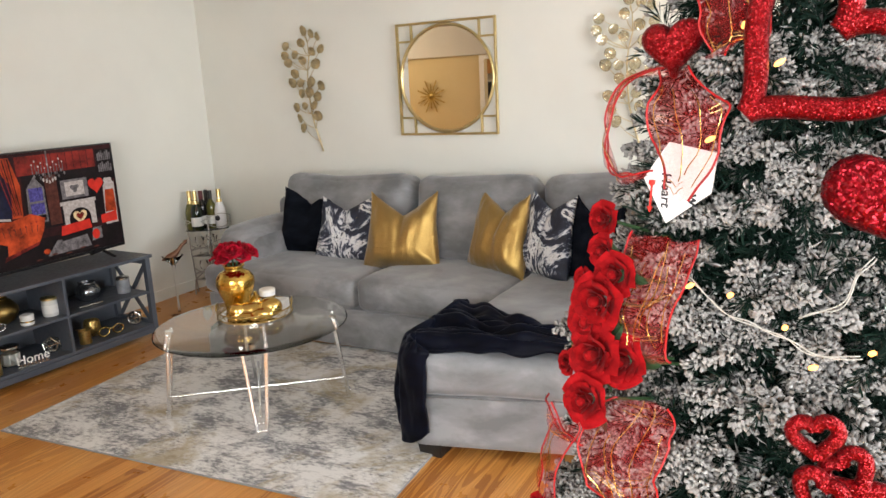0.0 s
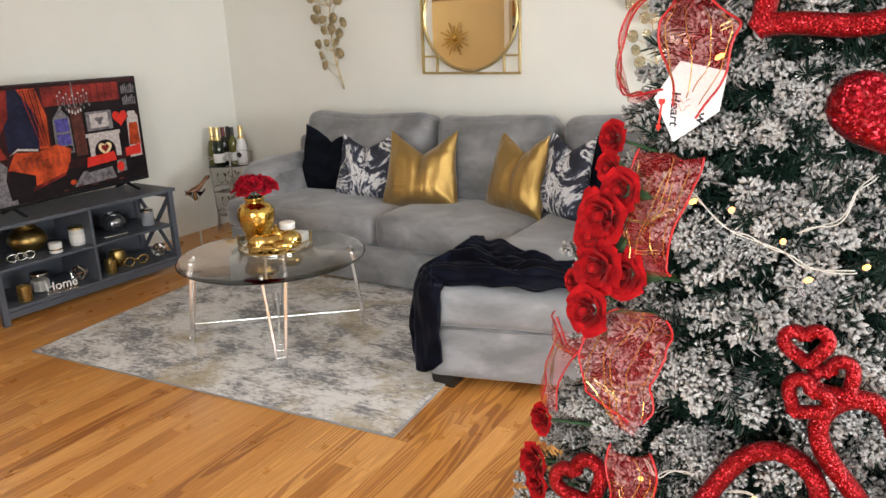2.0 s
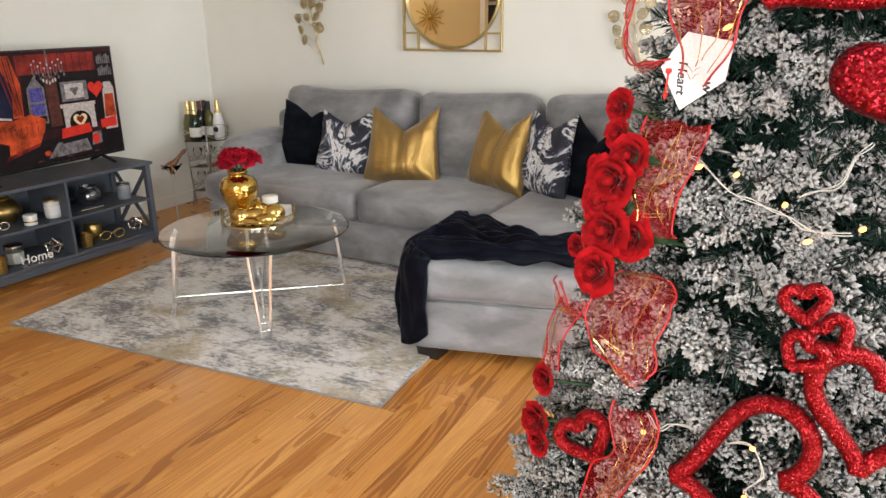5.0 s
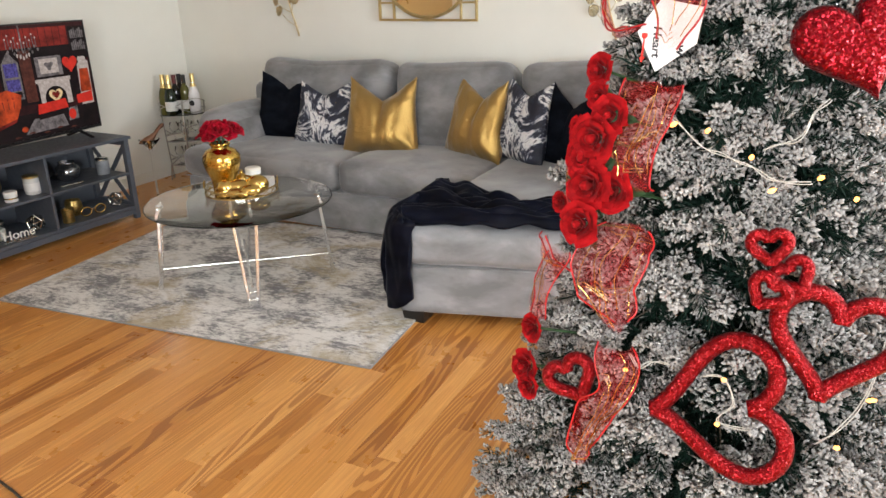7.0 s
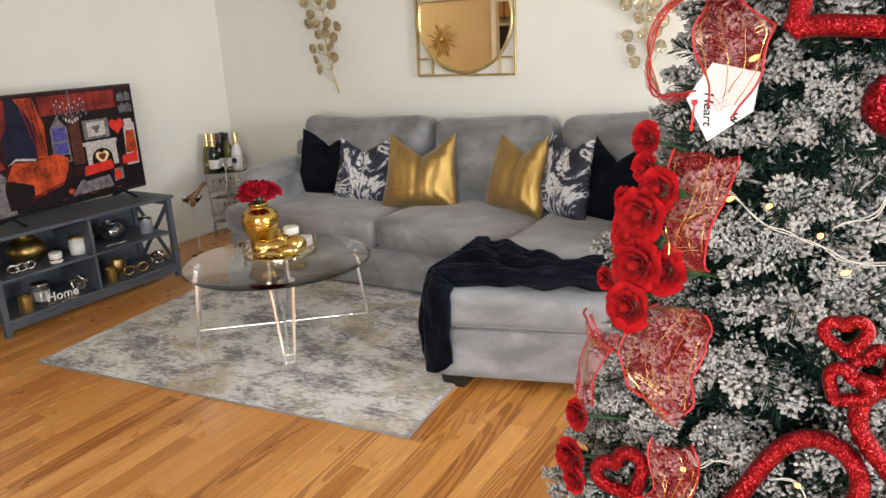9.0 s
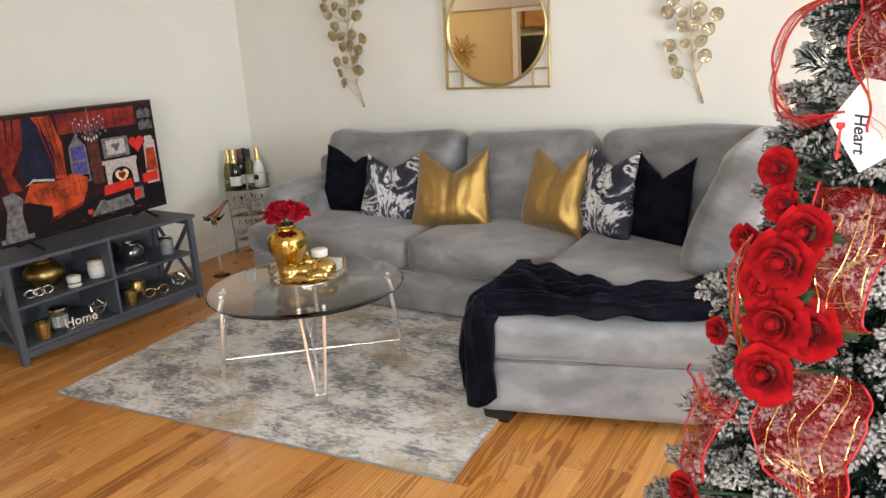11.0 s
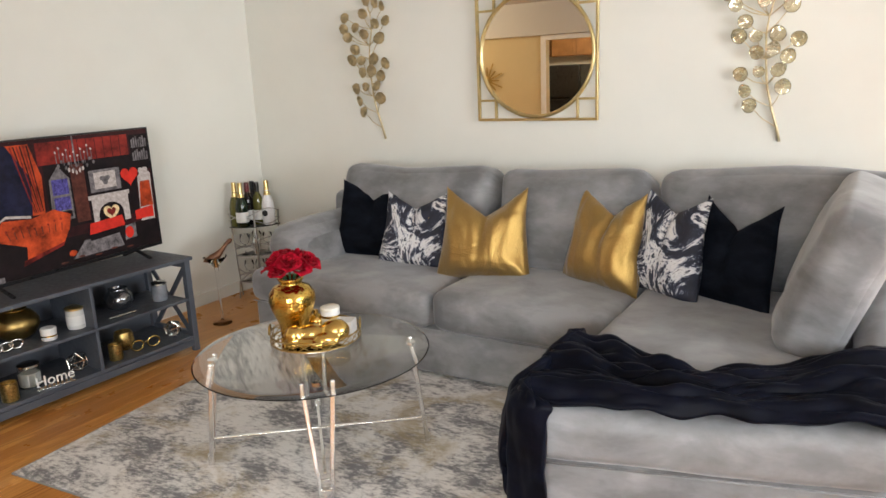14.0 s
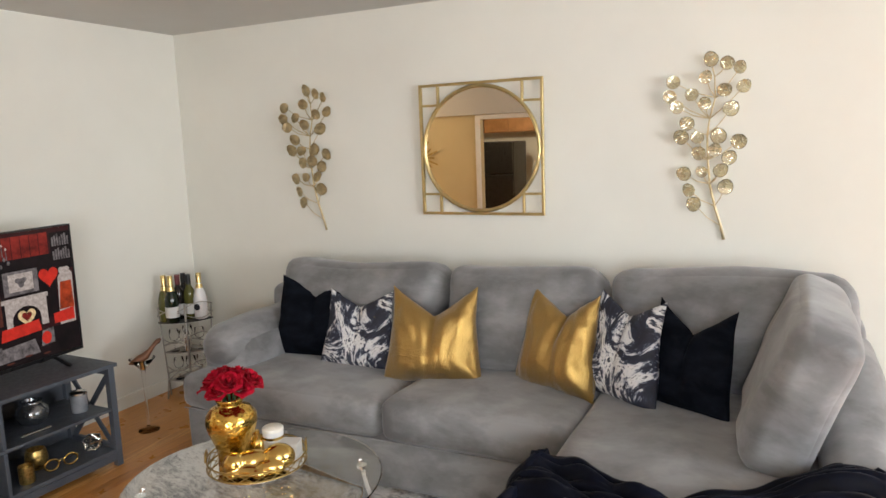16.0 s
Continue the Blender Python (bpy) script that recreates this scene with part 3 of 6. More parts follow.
    for i in range(nx):
        for j in range(ny):
            bm.faces.new((top[i, j], top[i + 1, j], top[i + 1, j + 1], top[i, j + 1]))
    ob = part("throw_blanket", bm, NAVY, None, smooth=True)
    tagged(ob, "rumpled navy velvet throw blanket draped across the chaise", "blanket")
    md = ob.modifiers.new("thickness", "SOLIDIFY")
    md.thickness, md.offset = 0.022, 0
    return ob


make_blanket()

# ---- glass coffee table ----
TX, TY, TZ, TR = -2.215, 2.60, 0.46, 0.465


def make_table():
    t = thing("coffee_table", "round glass coffee table on chrome and acrylic legs, on the rug", "table", pose(TX, TY, 0))
    rim = [(0.0, 0.0), (TR - 0.006, 0.0), (TR, 0.003), (TR - 0.002, 0.006), (TR - 0.045, 0.012), (0.0, 0.012)]
    bm = bm_lathe([(max(r, 0.001), z) for r, z in rim], 72, None)
    top = part("tabletop", bm, TABLE_GLASS, t, "round bevelled clear glass top", smooth=True, angle=25)
    top.matrix_world = pose(TX, TY, TZ - 0.012)
    top.visible_shadow = False
    feet = [(-1.96, 2.331), (-2.552, 2.317), (-1.87, 2.874), (-2.46, 2.86)]
    for fx, fy in feet:
        d = Vector((fx - TX, fy - TY, 0)).normalized()
        q = Vector((-d.y, d.x, 0))
        foot = Vector((fx, fy, 0.012))
        up = foot - d * 0.05 + Vector((0, 0, TZ - 0.026))
        for sgn in (-1, 1):
            bm = bmesh.new()
            bar(bm, foot + q * sgn * 0.018, up + q * sgn * 0.055, 0.017, 0.018, d)
            part("leg_bar", bm, CHROME, t, "polished chrome bar")
        bm = bmesh.new()
        at = foot.lerp(up, 0.16)
        bar(bm, at - q * 0.020, at + q * 0.020, 0.010, 0.012)
        part("cross_link", bm, CHROME, t)
        part("foot_block", bm_box((-0.022, -0.012, 0), (0.022, 0.012, 0.045), 0.003, Matrix.Translation(foot - Vector((0, 0, 0.003))) @ Matrix((q, d, Vector((0, 0, 1)))).transposed().to_4x4()), CHROME, t)
        bm = bm_lathe([(0.020, 0), (0.020, 0.010)], 14, Matrix.Translation((up.x, up.y, TZ - 0.024)))
        part("top_pad", bm, CHROME, t)
    for a, b in ((1, 2), (0, 3)):
        p, q2 = Vector((*feet[a], 0.115)), Vector((*feet[b], 0.115))
        bm = bmesh.new()
        bar(bm, p, q2, 0.014, 0.010)
        part("stretcher", bm, CHROME, t)
    for ob in t.children:
        ob.matrix_parent_inverse = Matrix.Translation((TX, TY, 0)).inverted()
        if ob.name.startswith("tabletop"):
            ob.matrix_parent_inverse = Matrix()
            ob.matrix_basis = pose(0, 0, TZ - 0.012)
    return t


make_table()

# ---- television and its stand ----
# stand frame: x along its length (towards the corner), y out of the wall
SL, SD, SH = 1.20, 0.41, 0.56


def make_stand():
    root = thing("tv_stand", "grey painted wooden television stand with open shelves and crossed ends", "tv stand", pose(-4.11, 2.02, 0, 0, 0, 88.2))
    # local: x along the wall, y from -SD (front) to 0 (back)

    def p(name, *boxes, label=""):
        bm = bmesh.new()
        for lo, hi in boxes:
            box(bm, lo, hi, 0.003)
        return part(name, bm, GREY_WOOD, root, label)

    p("top", ((-0.015, -SD - 0.01, SH - 0.02), (SL + 0.015, 0.005, SH)))
    p("back_panel", ((0.03, -0.012, 0.08), (SL - 0.03, 0, SH - 0.02)))
    p("bottom_shelf", ((0.035, -SD + 0.004, 0.075), (SL - 0.035, -0.012, 0.095)))
    p("middle_shelf", ((0.035, -SD + 0.004, 0.305), (SL - 0.035, -0.012, 0.321)))
    p("divider", ((SL / 2 - 0.009, -SD + 0.002, 0.095), (SL / 2 + 0.009, -0.013, 0.304)))
    p("divider", ((SL / 2 - 0.009, -SD + 0.002, 0.322), (SL / 2 + 0.009, -0.013, SH - 0.021)))
    p("apron", ((0.036, -SD + 0.001, 0.035), (SL - 0.036, -SD + 0.016, 0.074)))
    for x in (0.0, SL - 0.035):
        for y in (-SD, -0.04):
            p("post", ((x, y, 0), (x + 0.035, y + 0.035 if y < -0.1 else 0.0, SH - 0.021)))
        for z in (0.08, SH - 0.06):
            p("end_rail", ((x + 0.004, -SD + 0.036, z), (x + 0.031, -0.041, z + 0.035)))
        for y0, y1 in ((-SD + 0.04, -0.045), (-0.045, -SD + 0.04)):
            bm = bmesh.new()
            bar(bm, (x + (0.012 if y0 < y1 else 0.024), y0, 0.112), (x + (0.012 if y0 < y1 else 0.024), y1, SH - 0.062), 0.030, 0.010, (1, 0, 0))
            part("cross_brace", bm, GREY_WOOD, root)
    return root


make_stand()


TV_W, TV_H = 1.142, 0.686


def make_tv():
    tv = thing("television", "black flat-screen television showing a red and orange parlour scene", "television", pose(-3.908, 2.682, 0.603 + TV_H / 2, 0, 0, 93.85))
    w, h = TV_W / 2, TV_H / 2
    part("casing", bm_box((-w, 0.0, -h), (w, 0.035, h), 0.006), BLACK, tv)
    part("rear_housing", bm_box((-w * 0.6, 0.036, -h * 0.85), (w * 0.6, 0.075, h * 0.2), 0.012), BLACK, tv)
    bez = bmesh.new()
    for lo, hi in (((-w, -0.004, -h), (w, -0.0005, -h + 0.018)), ((-w, -0.004, h - 0.008), (w, -0.0005, h)), ((-w, -0.004, -h + 0.018), (-w + 0.008, -0.0005, h - 0.008)), ((w - 0.008, -0.004, -h + 0.018), (w, -0.0005, h - 0.008))):
        box(bez, lo, hi, 0.0008)
    part("bezel", bez, BLACK, tv)
    for s in (-1, 1):
        bm = bmesh.new()
        bar(bm, (s * 0.40, 0.018, -h - 0.0), (s * 0.40, -0.10, -h - 0.041), 0.018, 0.012, (1, 0, 0))
        bar(bm, (s * 0.40, 0.018, -h - 0.0), (s * 0.40, 0.13, -h - 0.041), 0.018, 0.012, (1, 0, 0))
        part("foot", bm, BLACK, tv, "splayed black foot")
    return tv


TV = make_tv()


def glow_cell(name, c, power=0.8, vary=0.35, scale=30):
    """Lit picture elements: an emitting colour broken by fine noise."""
    m, t, b = nodes_of(name)
    v = coords(t)
    col = ramp(t, noise_tex(t, v, scale, 5, 0.7), [(0.35, [x * (1 - vary) for x in c]), (0.65, [x * (1 + vary) for x in c])])
    b.inputs["Base Color"].default_value = (0.01, 0.01, 0.01, 1)
    b.inputs["Roughness"].default_value = 0.2
    b.inputs["Specular IOR Level"].default_value = 0.12
    t.links.new(col, b.inputs["Emission Color"])
    b.inputs["Emission Strength"].default_value = power
    return m


SCR = [glow_cell(n, c, 0.62, v, s) for n, c, v, s in (
    ("screen_maroon", (0.035, 0.006, 0.007), 0.6, 8), ("screen_red", (0.24, 0.018, 0.012), 0.75, 9), ("screen_orange", (0.52, 0.060, 0.014), 0.75, 8), ("screen_blue", (0.010, 0.011, 0.035), 0.6, 10),
    ("screen_dark", (0.010, 0.004, 0.005), 0.6, 10), ("screen_grey", (0.20, 0.17, 0.17), 0.6, 25), ("screen_white", (0.62, 0.52, 0.47), 0.3, 50), ("screen_violet", (0.10, 0.08, 0.30), 0.7, 60),
    ("screen_bright_red", (0.80, 0.035, 0.02), 0.2, 20), ("screen_glow", (1.0, 0.72, 0.38), 0.3, 60), ("screen_wood", (0.11, 0.030, 0.020), 0.4, 25))]


def make_picture(tv):
    """The picture on the screen: flat lit shapes at screen size."""
    MA, RE, OR, BL, DK, GR, WH, VI, BR, GL, WO = range(11)
    w, h = TV_W / 2 - 0.008, (TV_H - 0.026) / 2
    depth = [0]

    def pt(u, v):
        return (-w + 2 * w * u, -0.0012 - depth[0] * 0.00002, -h + 0.005 + 2 * h * v)

    def poly(name, pts, mat, curve=False):
        depth[0] += 1
        bm = bmesh.new()
        bm.faces.new([bm.verts.new(pt(u, v)) for u, v in pts])
        part(name, bm, SCR[mat], panel)

    def rect(name, u0, v0, u1, v1, mat):
        poly(name, [(u0, v0), (u1, v0), (u1, v1), (u0, v1)], mat)

    def blob(name, u, v, ru, rv, mat, n=18, wave=0.0, k=3):
        poly(name, [(u + ru * (1 + wave * math.sin(k * 6.283 * i / n)) * math.cos(6.283 * i / n), v + rv * (1 + wave * math.sin(k * 6.283 * i / n)) * math.sin(6.283 * i / n)) for i in range(n)], mat)

    def heart(name, u, v, s, mat):
        pts = []
        for i in range(24):
            a = 6.283 * i / 24
            pts.append((u + s * 0.6 * math.sin(a) ** 3, v + s * (0.8125 * math.cos(a) - 0.3125 * math.cos(2 * a) - 0.125 * math.cos(3 * a) - 0.0625 * math.cos(4 * a))))
        poly(name, pts, mat)

    bm = bmesh.new()
    bm.faces.new([bm.verts.new(pt(u, v)) for u, v in ((0, 0), (1, 0), (1, 1), (0, 1))])
    panel = part("screen", bm, SCR[MA], tv, "lit screen with a red parlour picture")
    rect("cornice", 0.0, 0.90, 1.0, 1.0, MA)
    rect("wall_band", 0.40, 0.80, 0.88, 0.97, RE)
    rect("wall_panel", 0.42, 0.30, 0.9, 0.80, DK)
    rect("wall_panel", 0.55, 0.32, 0.62, 0.78, WO)
    rect("ground", 0.0, 0.0, 1.0, 0.22, DK)
    poly("window_light", [(0.17, 0.45), (0.36, 0.45), (0.34, 0.97), (0.18, 0.97)], BL)
    poly("curtain", [(0.01, 0.97), (0.22, 0.97), (0.20, 0.74), (0.12, 0.55), (0.16, 0.40), (0.09, 0.40), (0.06, 0.72), (0.01, 0.80)], RE)
    poly("curtain", [(0.27, 0.97), (0.37, 0.97), (0.41, 0.72), (0.40, 0.44), (0.34, 0.44), (0.36, 0.72)], OR)
    for k in range(5):
        poly("curtain_fold", [(0.03 + k * 0.035, 0.97), (0.04 + k * 0.035, 0.97), (0.035 + k * 0.032, 0.80), (0.028 + k * 0.032, 0.80)], DK)
    poly("cabinet", [(0.43, 0.36), (0.54, 0.36), (0.54, 0.68), (0.49, 0.78), (0.44, 0.68)], GR)
    rect("cabinet_shelf", 0.45, 0.56, 0.53, 0.68, VI)
    rect("cabinet_shelf", 0.45, 0.44, 0.53, 0.54, VI)
    rect("cabinet_shadow", 0.45, 0.38, 0.53, 0.43, DK)
    rect("bookcase", 0.89, 0.66, 1.0, 0.96, DK)
    for v0 in (0.85, 0.74):
        for k in range(7):
            rect("book", 0.90 + k * 0.0135, v0, 0.910 + k * 0.0135, v0 + 0.07 + 0.012 * (k % 3), GR)
    rect("picture_frame", 0.64, 0.53, 0.81, 0.71, GR)
    rect("picture_sheet", 0.665, 0.555, 0.785, 0.69, WH)
    blob("picture_mark", 0.725, 0.625, 0.025, 0.035, GR, wave=0.3)
    rect("mantel", 0.62, 0.475, 0.85, 0.51, WH)
    rect("fireplace", 0.635, 0.26, 0.84, 0.475, WH)
    blob("hearth", 0.735, 0.335, 0.07, 0.10, DK)
    rect("hearth", 0.665, 0.255, 0.805, 0.335, DK)
    heart("fire_heart", 0.735, 0.35, 0.075, GL)
    heart("fire_heart", 0.735, 0.355, 0.042, RE)
    heart("balloon", 0.865, 0.625, 0.085, BR)
    poly("armchair", [(0.90, 0.22), (0.985, 0.22), (0.99, 0.62), (0.95, 0.68), (0.91, 0.60)], WH)
    poly("armchair_seat", [(0.905, 0.34), (0.985, 0.34), (0.98, 0.56), (0.92, 0.56)], OR)
    poly("armchair_seat", [(0.87, 0.24), (0.98, 0.24), (0.98, 0.34), (0.87, 0.32)], BR)
    heart("chair_crest", 0.948, 0.64, 0.05, WH)
    poly("sofa_back", [(0.15, 0.30), (0.20, 0.44), (0.33, 0.42), (0.44, 0.46), (0.52, 0.40), (0.50, 0.28), (0.30, 0.20)], OR)
    poly("sofa_seat", [(0.26, 0.08), (0.46, 0.17), (0.51, 0.32), (0.34, 0.30), (0.20, 0.22)], OR)
    poly("sofa_side", [(0.14, 0.06), (0.28, 0.06), (0.29, 0.22), (0.16, 0.30)], DK)
    poly("sofa_rim", [(0.17, 0.42), (0.22, 0.475), (0.33, 0.445), (0.33, 0.425), (0.22, 0.455)], WH)
    poly("floor_cloth", [(0.50, 0.04), (0.78, 0.05), (0.76, 0.17), (0.57, 0.17)], GR)
    poly("footstool", [(0.60, 0.20), (0.80, 0.22), (0.79, 0.31), (0.61, 0.29)], BR)
    poly("footstool_side", [(0.60, 0.15), (0.80, 0.17), (0.80, 0.22), (0.60, 0.20)], DK)
    poly("gift", [(0.79, 0.09), (0.86, 0.10), (0.86, 0.22), (0.80, 0.21)], GR)
    blob("gift", 0.82, 0.15, 0.025, 0.05, BR)
    poly("statue", [(0.02, 0.02), (0.14, 0.02), (0.13, 0.22), (0.15, 0.33), (0.11, 0.40), (0.05, 0.38), (0.06, 0.25)], GR)
    rect("statue_base", 0.0, 0.0, 0.17, 0.04, GR)
    blob("rose_petal", 0.50, 0.09, 0.02, 0.025, OR)
    # folds, buttons and shading that break up the large shapes
    for k in range(6):
        poly("curtain_fold", [(0.285 + k * 0.015, 0.96), (0.292 + k * 0.015, 0.96), (0.355 + k * 0.008, 0.46), (0.350 + k * 0.008, 0.46)], MA if k % 2 else RE)
    for k in range(9):
        blob("sofa_button", 0.21 + 0.032 * k, 0.36 + 0.02 * math.sin(k), 0.005, 0.010, RE, 8)
        poly("sofa_crease", [(0.21 + 0.032 * k, 0.35), (0.214 + 0.032 * k, 0.35), (0.225 + 0.030 * k, 0.29), (0.221 + 0.030 * k, 0.29)], WO)
    poly("sofa_shade", [(0.26, 0.08), (0.46, 0.17), (0.47, 0.20), (0.27, 0.12)], RE)
    for k in range(7):
        rect("wall_slat", 0.56 + k * 0.045, 0.80, 0.563 + k * 0.045, 0.97, MA)
    for k in range(5):
        blob("ground_glint", 0.45 + 0.09 * k, 0.03 + 0.02 * (k % 2), 0.02, 0.008, WO, 8)
    # chandelier
    poly("chandelier_stem", [(0.578, 0.78), (0.586, 0.78), (0.586, 1.0), (0.578, 1.0)], GR)
    for k in range(11):
        u = 0.49 + 0.018 * k
        v = 0.78 + 0.05 * abs(k - 5) / 5 + 0.04 * (k % 2)
        rect("candle_arm", u - 0.002, v - 0.03, u + 0.002, v + 0.04, GR)
        blob("candle_flame", u, v + 0.055, 0.005, 0.010, WH, 8)
        blob("crystal", u + 0.006, v - 0.05, 0.007, 0.016, GR, 8)
    for k in range(5):
        blob("crystal", 0.545 + 0.018 * k, 0.74 - 0.012 * (2 - abs(k - 2)), 0.006, 0.018, WH, 8)


make_picture(TV)

# ---- wall mirror ----


def make_mirror():
    m = thing("wall_mirror", "round mirror in a square gold metal frame with corner squares", "mirror", pose(-2.073, YN - 0.022, 1.60))
    s, w = 0.376, 0.015

    def rail(x0, x1, z0, z1):
        part("frame_bar", bm_box((x0, -0.016, z0), (x1, 0.006, z1), 0.003), CHAMPAGNE_GOLD, m)

    rail(-s, s, s - w, s)
    rail(-s, s, -s, -s + w)
    rail(-s, -s + w, -s + w, s - w)
    rail(s - w, s, -s + w, s - w)
    q = 0.262
    for sx in (-1, 1):
        for sz in (-1, 1):
            x0, x1 = sorted((sx * q, sx * (q - 0.013)))
            z0, z1 = sorted((sz * 0.232, sz * (s - w)))
            rail(x0, x1, z0, z1)
            z0, z1 = sorted((sz * q, sz * (q - 0.013)))
            x0, x1 = sorted((sx * (q + 0.0), sx * (s - w)))
            rail(x0, x1, z0, z1)
            x0, x1 = sorted((sx * 0.232, sx * (q - 0.013)))
            rail(x0, x1, z0, z1)
    ring = [(0.351 * math.cos(2 * math.pi * i / 72), -0.008, 0.351 * math.sin(2 * math.pi * i / 72)) for i in range(72)]
    part("ring", bm_tube(ring, 0.011, 8, True), CHAMPAGNE_GOLD, m, smooth=True)
    part("mirror_glass", bm_lathe([(0.346, 0.0), (0.346, 0.006)], 72, pose(0, 0.001, 0, 90, 0, 0)), MIRROR, m)
    return m


CHAMPAGNE_GOLD = plain("brushed_gold", (0.62, 0.49, 0.24), 0.34, 0.9, vary=0.15)
make_mirror()

# ---- metal leaf branches on the wall ----
# leaf centres (across, up) in millimetres from the stem's foot, and each leaf's own radius
LEAVES = [(-70, 882, 36), (3, 860, 34), (62, 836, 31), (-95, 800, 32), (-8, 735, 34), (78, 745, 33), (-245, 782, 34), (-262, 714, 33), (-155, 716, 33),
          (-226, 660, 33), (-98, 674, 32), (22, 642, 38), (-178, 580, 35), (-204, 514, 37), (-128, 508, 32), (-30, 512, 38), (62, 486, 38), (-118, 432, 34)]
LEAVES2 = [(-48, 446, 34), (20, 408, 35), (-188, 332, 36), (-105, 340, 28), (-18, 346, 36), (5, 266, 38), (-165, 250, 33), (-140, 178, 37)]


def make_leaf_art(m, leafmat, stemmat, label, seed):
    root = thing("wall_art", label, "wall art", m, "metal leaf branches on the wall")
    rnd = random.Random(seed)
    stem = [(0, 0, 0), (-0.015, -0.004, 0.07), (-0.045, -0.008, 0.17), (-0.07, -0.01, 0.28), (-0.08, -0.012, 0.40), (-0.085, -0.012, 0.52), (-0.075, -0.014, 0.60), (-0.05, -0.016, 0.70), (-0.055, -0.016, 0.80), (-0.068, -0.018, 0.86)]
    part("stem", bm_tube(stem, [0.0075, 0.007, 0.0065, 0.006, 0.0055, 0.005, 0.0042, 0.0038, 0.0032, 0.003], 8), stemmat, root, smooth=True)
    for x, z, r in LEAVES + LEAVES2:
        x, z, r = x / 1000, z / 1000, r / 1000
        # where its twig leaves the stem
        base = min(stem, key=lambda p: abs(p[2] - (z - 0.06 - 0.25 * abs(x - p[0]))))
        c = Vector((x, -0.030 - rnd.random() * 0.014, z))
        mid = Vector(base).lerp(c, 0.5) + Vector((0, -0.006, -0.012))
        part("twig", bm_tube([base, mid, c + Vector((0, 0.006, 0))], [0.003, 0.0024, 0.0018], 6), stemmat, root, smooth=True)
        bm = bmesh.new()
        n, k = 24, 7
        crease = rnd.uniform(-0.4, 0.4)
        rows = [[] for _ in range(k)]
        for i in range(k):
            f = (i + 0.02) / (k - 1)
            for j in range(n):
                a = 2 * math.pi * j / n
                rr = r * f * (1 + 0.14 * max(0, math.cos(a)) ** 6)
                px, py = rr * math.cos(a), rr * math.sin(a)
                d = -0.22 * abs(py) + 0.010 * f * f + 0.0024 * math.sin(px * 260 + seed) * f
                rows[i].append(bm.verts.new((px, py, d)))
        for i in range(k - 1):
            for j in range(n):
                bm.faces.new((rows[i][j], rows[i][(j + 1) % n], rows[i + 1][(j + 1) % n], rows[i + 1][j]))
        bmesh.ops.solidify(bm, geom=bm.faces[:], thickness=0.0012)
        ang = math.degrees(math.atan2(z - base[2], x - base[0]))
        lf = part("leaf", bm, leafmat, root, smooth=True)
        lf.matrix_local = Matrix.Translation(c) @ pose(0, 0, 0, 90 + rnd.uniform(-22, 22), 0, rnd.uniform(-22, 22)) @ pose(0, 0, 0, 0, 0, ang + rnd.uniform(-35, 35))
    return root


make_leaf_art(pose(-0.776, YN - 0.008, 1.112), CHAMPAGNE, STEM_DIM_LEAF, "champagne gold metal leaf branch hung on the wall", 1)
# left copy of the same design, its dimmer light put into the leaf colour
make_leaf_art(pose(-3.168, YN - 0.008, 1.112), STEM_DIM_LEAF, STEM_DIM_LEAF, "metal leaf branch hung on the wall, its dimmer light put into the colour", 1)

# ---- what the mirror sees: sunburst, kitchen ----


def make_sunburst():
    s = thing("sunburst_decor", "gold metal sunburst decoration on the tan wall", "wall art", pose(-5.35, YS + 0.02, 1.42))
    part("hub", bm_lathe([(0.05, 0), (0.045, 0.02), (0.01, 0.035)], 20, pose(0, 0, 0, -90, 0, 0)), GOLD_DARK, s)
    for i in range(16):
        a = 2 * math.pi * i / 16
        ln = 0.26 if i % 2 else 0.19
        bm = bmesh.new()
        bar(bm, (0.04 * math.cos(a), 0.012, 0.04 * math.sin(a)), (ln * math.cos(a), 0.016, ln * math.sin(a)), 0.022, 0.004, (0, 1, 0))
        part("ray", bm, GOLD_DARK, s)


make_sunburst()


def make_fridge():
    f = thing("refrigerator", "tall black refrigerator in the kitchen", "refrigerator", pose(-5.12, -3.6, 0))
    part("body", bm_box((-0.40, -0.36, 0.02), (0.40, 0.30, 1.62), 0.015), BLACK, f)
    for z0, z1 in ((0.06, 1.06), (1.08, 1.61)):
        d = part("door", bm_box((-0.395, 0.305, z0), (0.395, 0.36, z1), 0.015), BLACK, f)
        part("handle", bm_tube([(-0.33, 0.365, z0 + 0.1), (-0.33, 0.40, z0 + 0.14), (-0.33, 0.40, z1 - 0.14), (-0.33, 0.365, z1 - 0.1)], 0.012, 8), SILVER, d)


make_fridge()
for cx in (-6.1, -5.1):
    c = thing("wall_cabinet", "honey wood kitchen wall cabinet", "cabinet", pose(cx, -4.12, 1.78), "kitchen wall cabinets")
    part("body", bm_box((-0.48, -0.36, 0), (0.48, 0.0, 0.62), 0.004), CABINET_WOOD, c)
    for sx in (-0.24, 0.24):
        d = part("door", bm_box((sx - 0.232, 0.002, 0.012), (sx + 0.232, 0.022, 0.608), 0.006), CABINET_WOOD, c)
        part("panel", bm_box((sx - 0.17, 0.0225, 0.075), (sx + 0.17, 0.028, 0.545), 0.004), CABINET_WOOD, d)

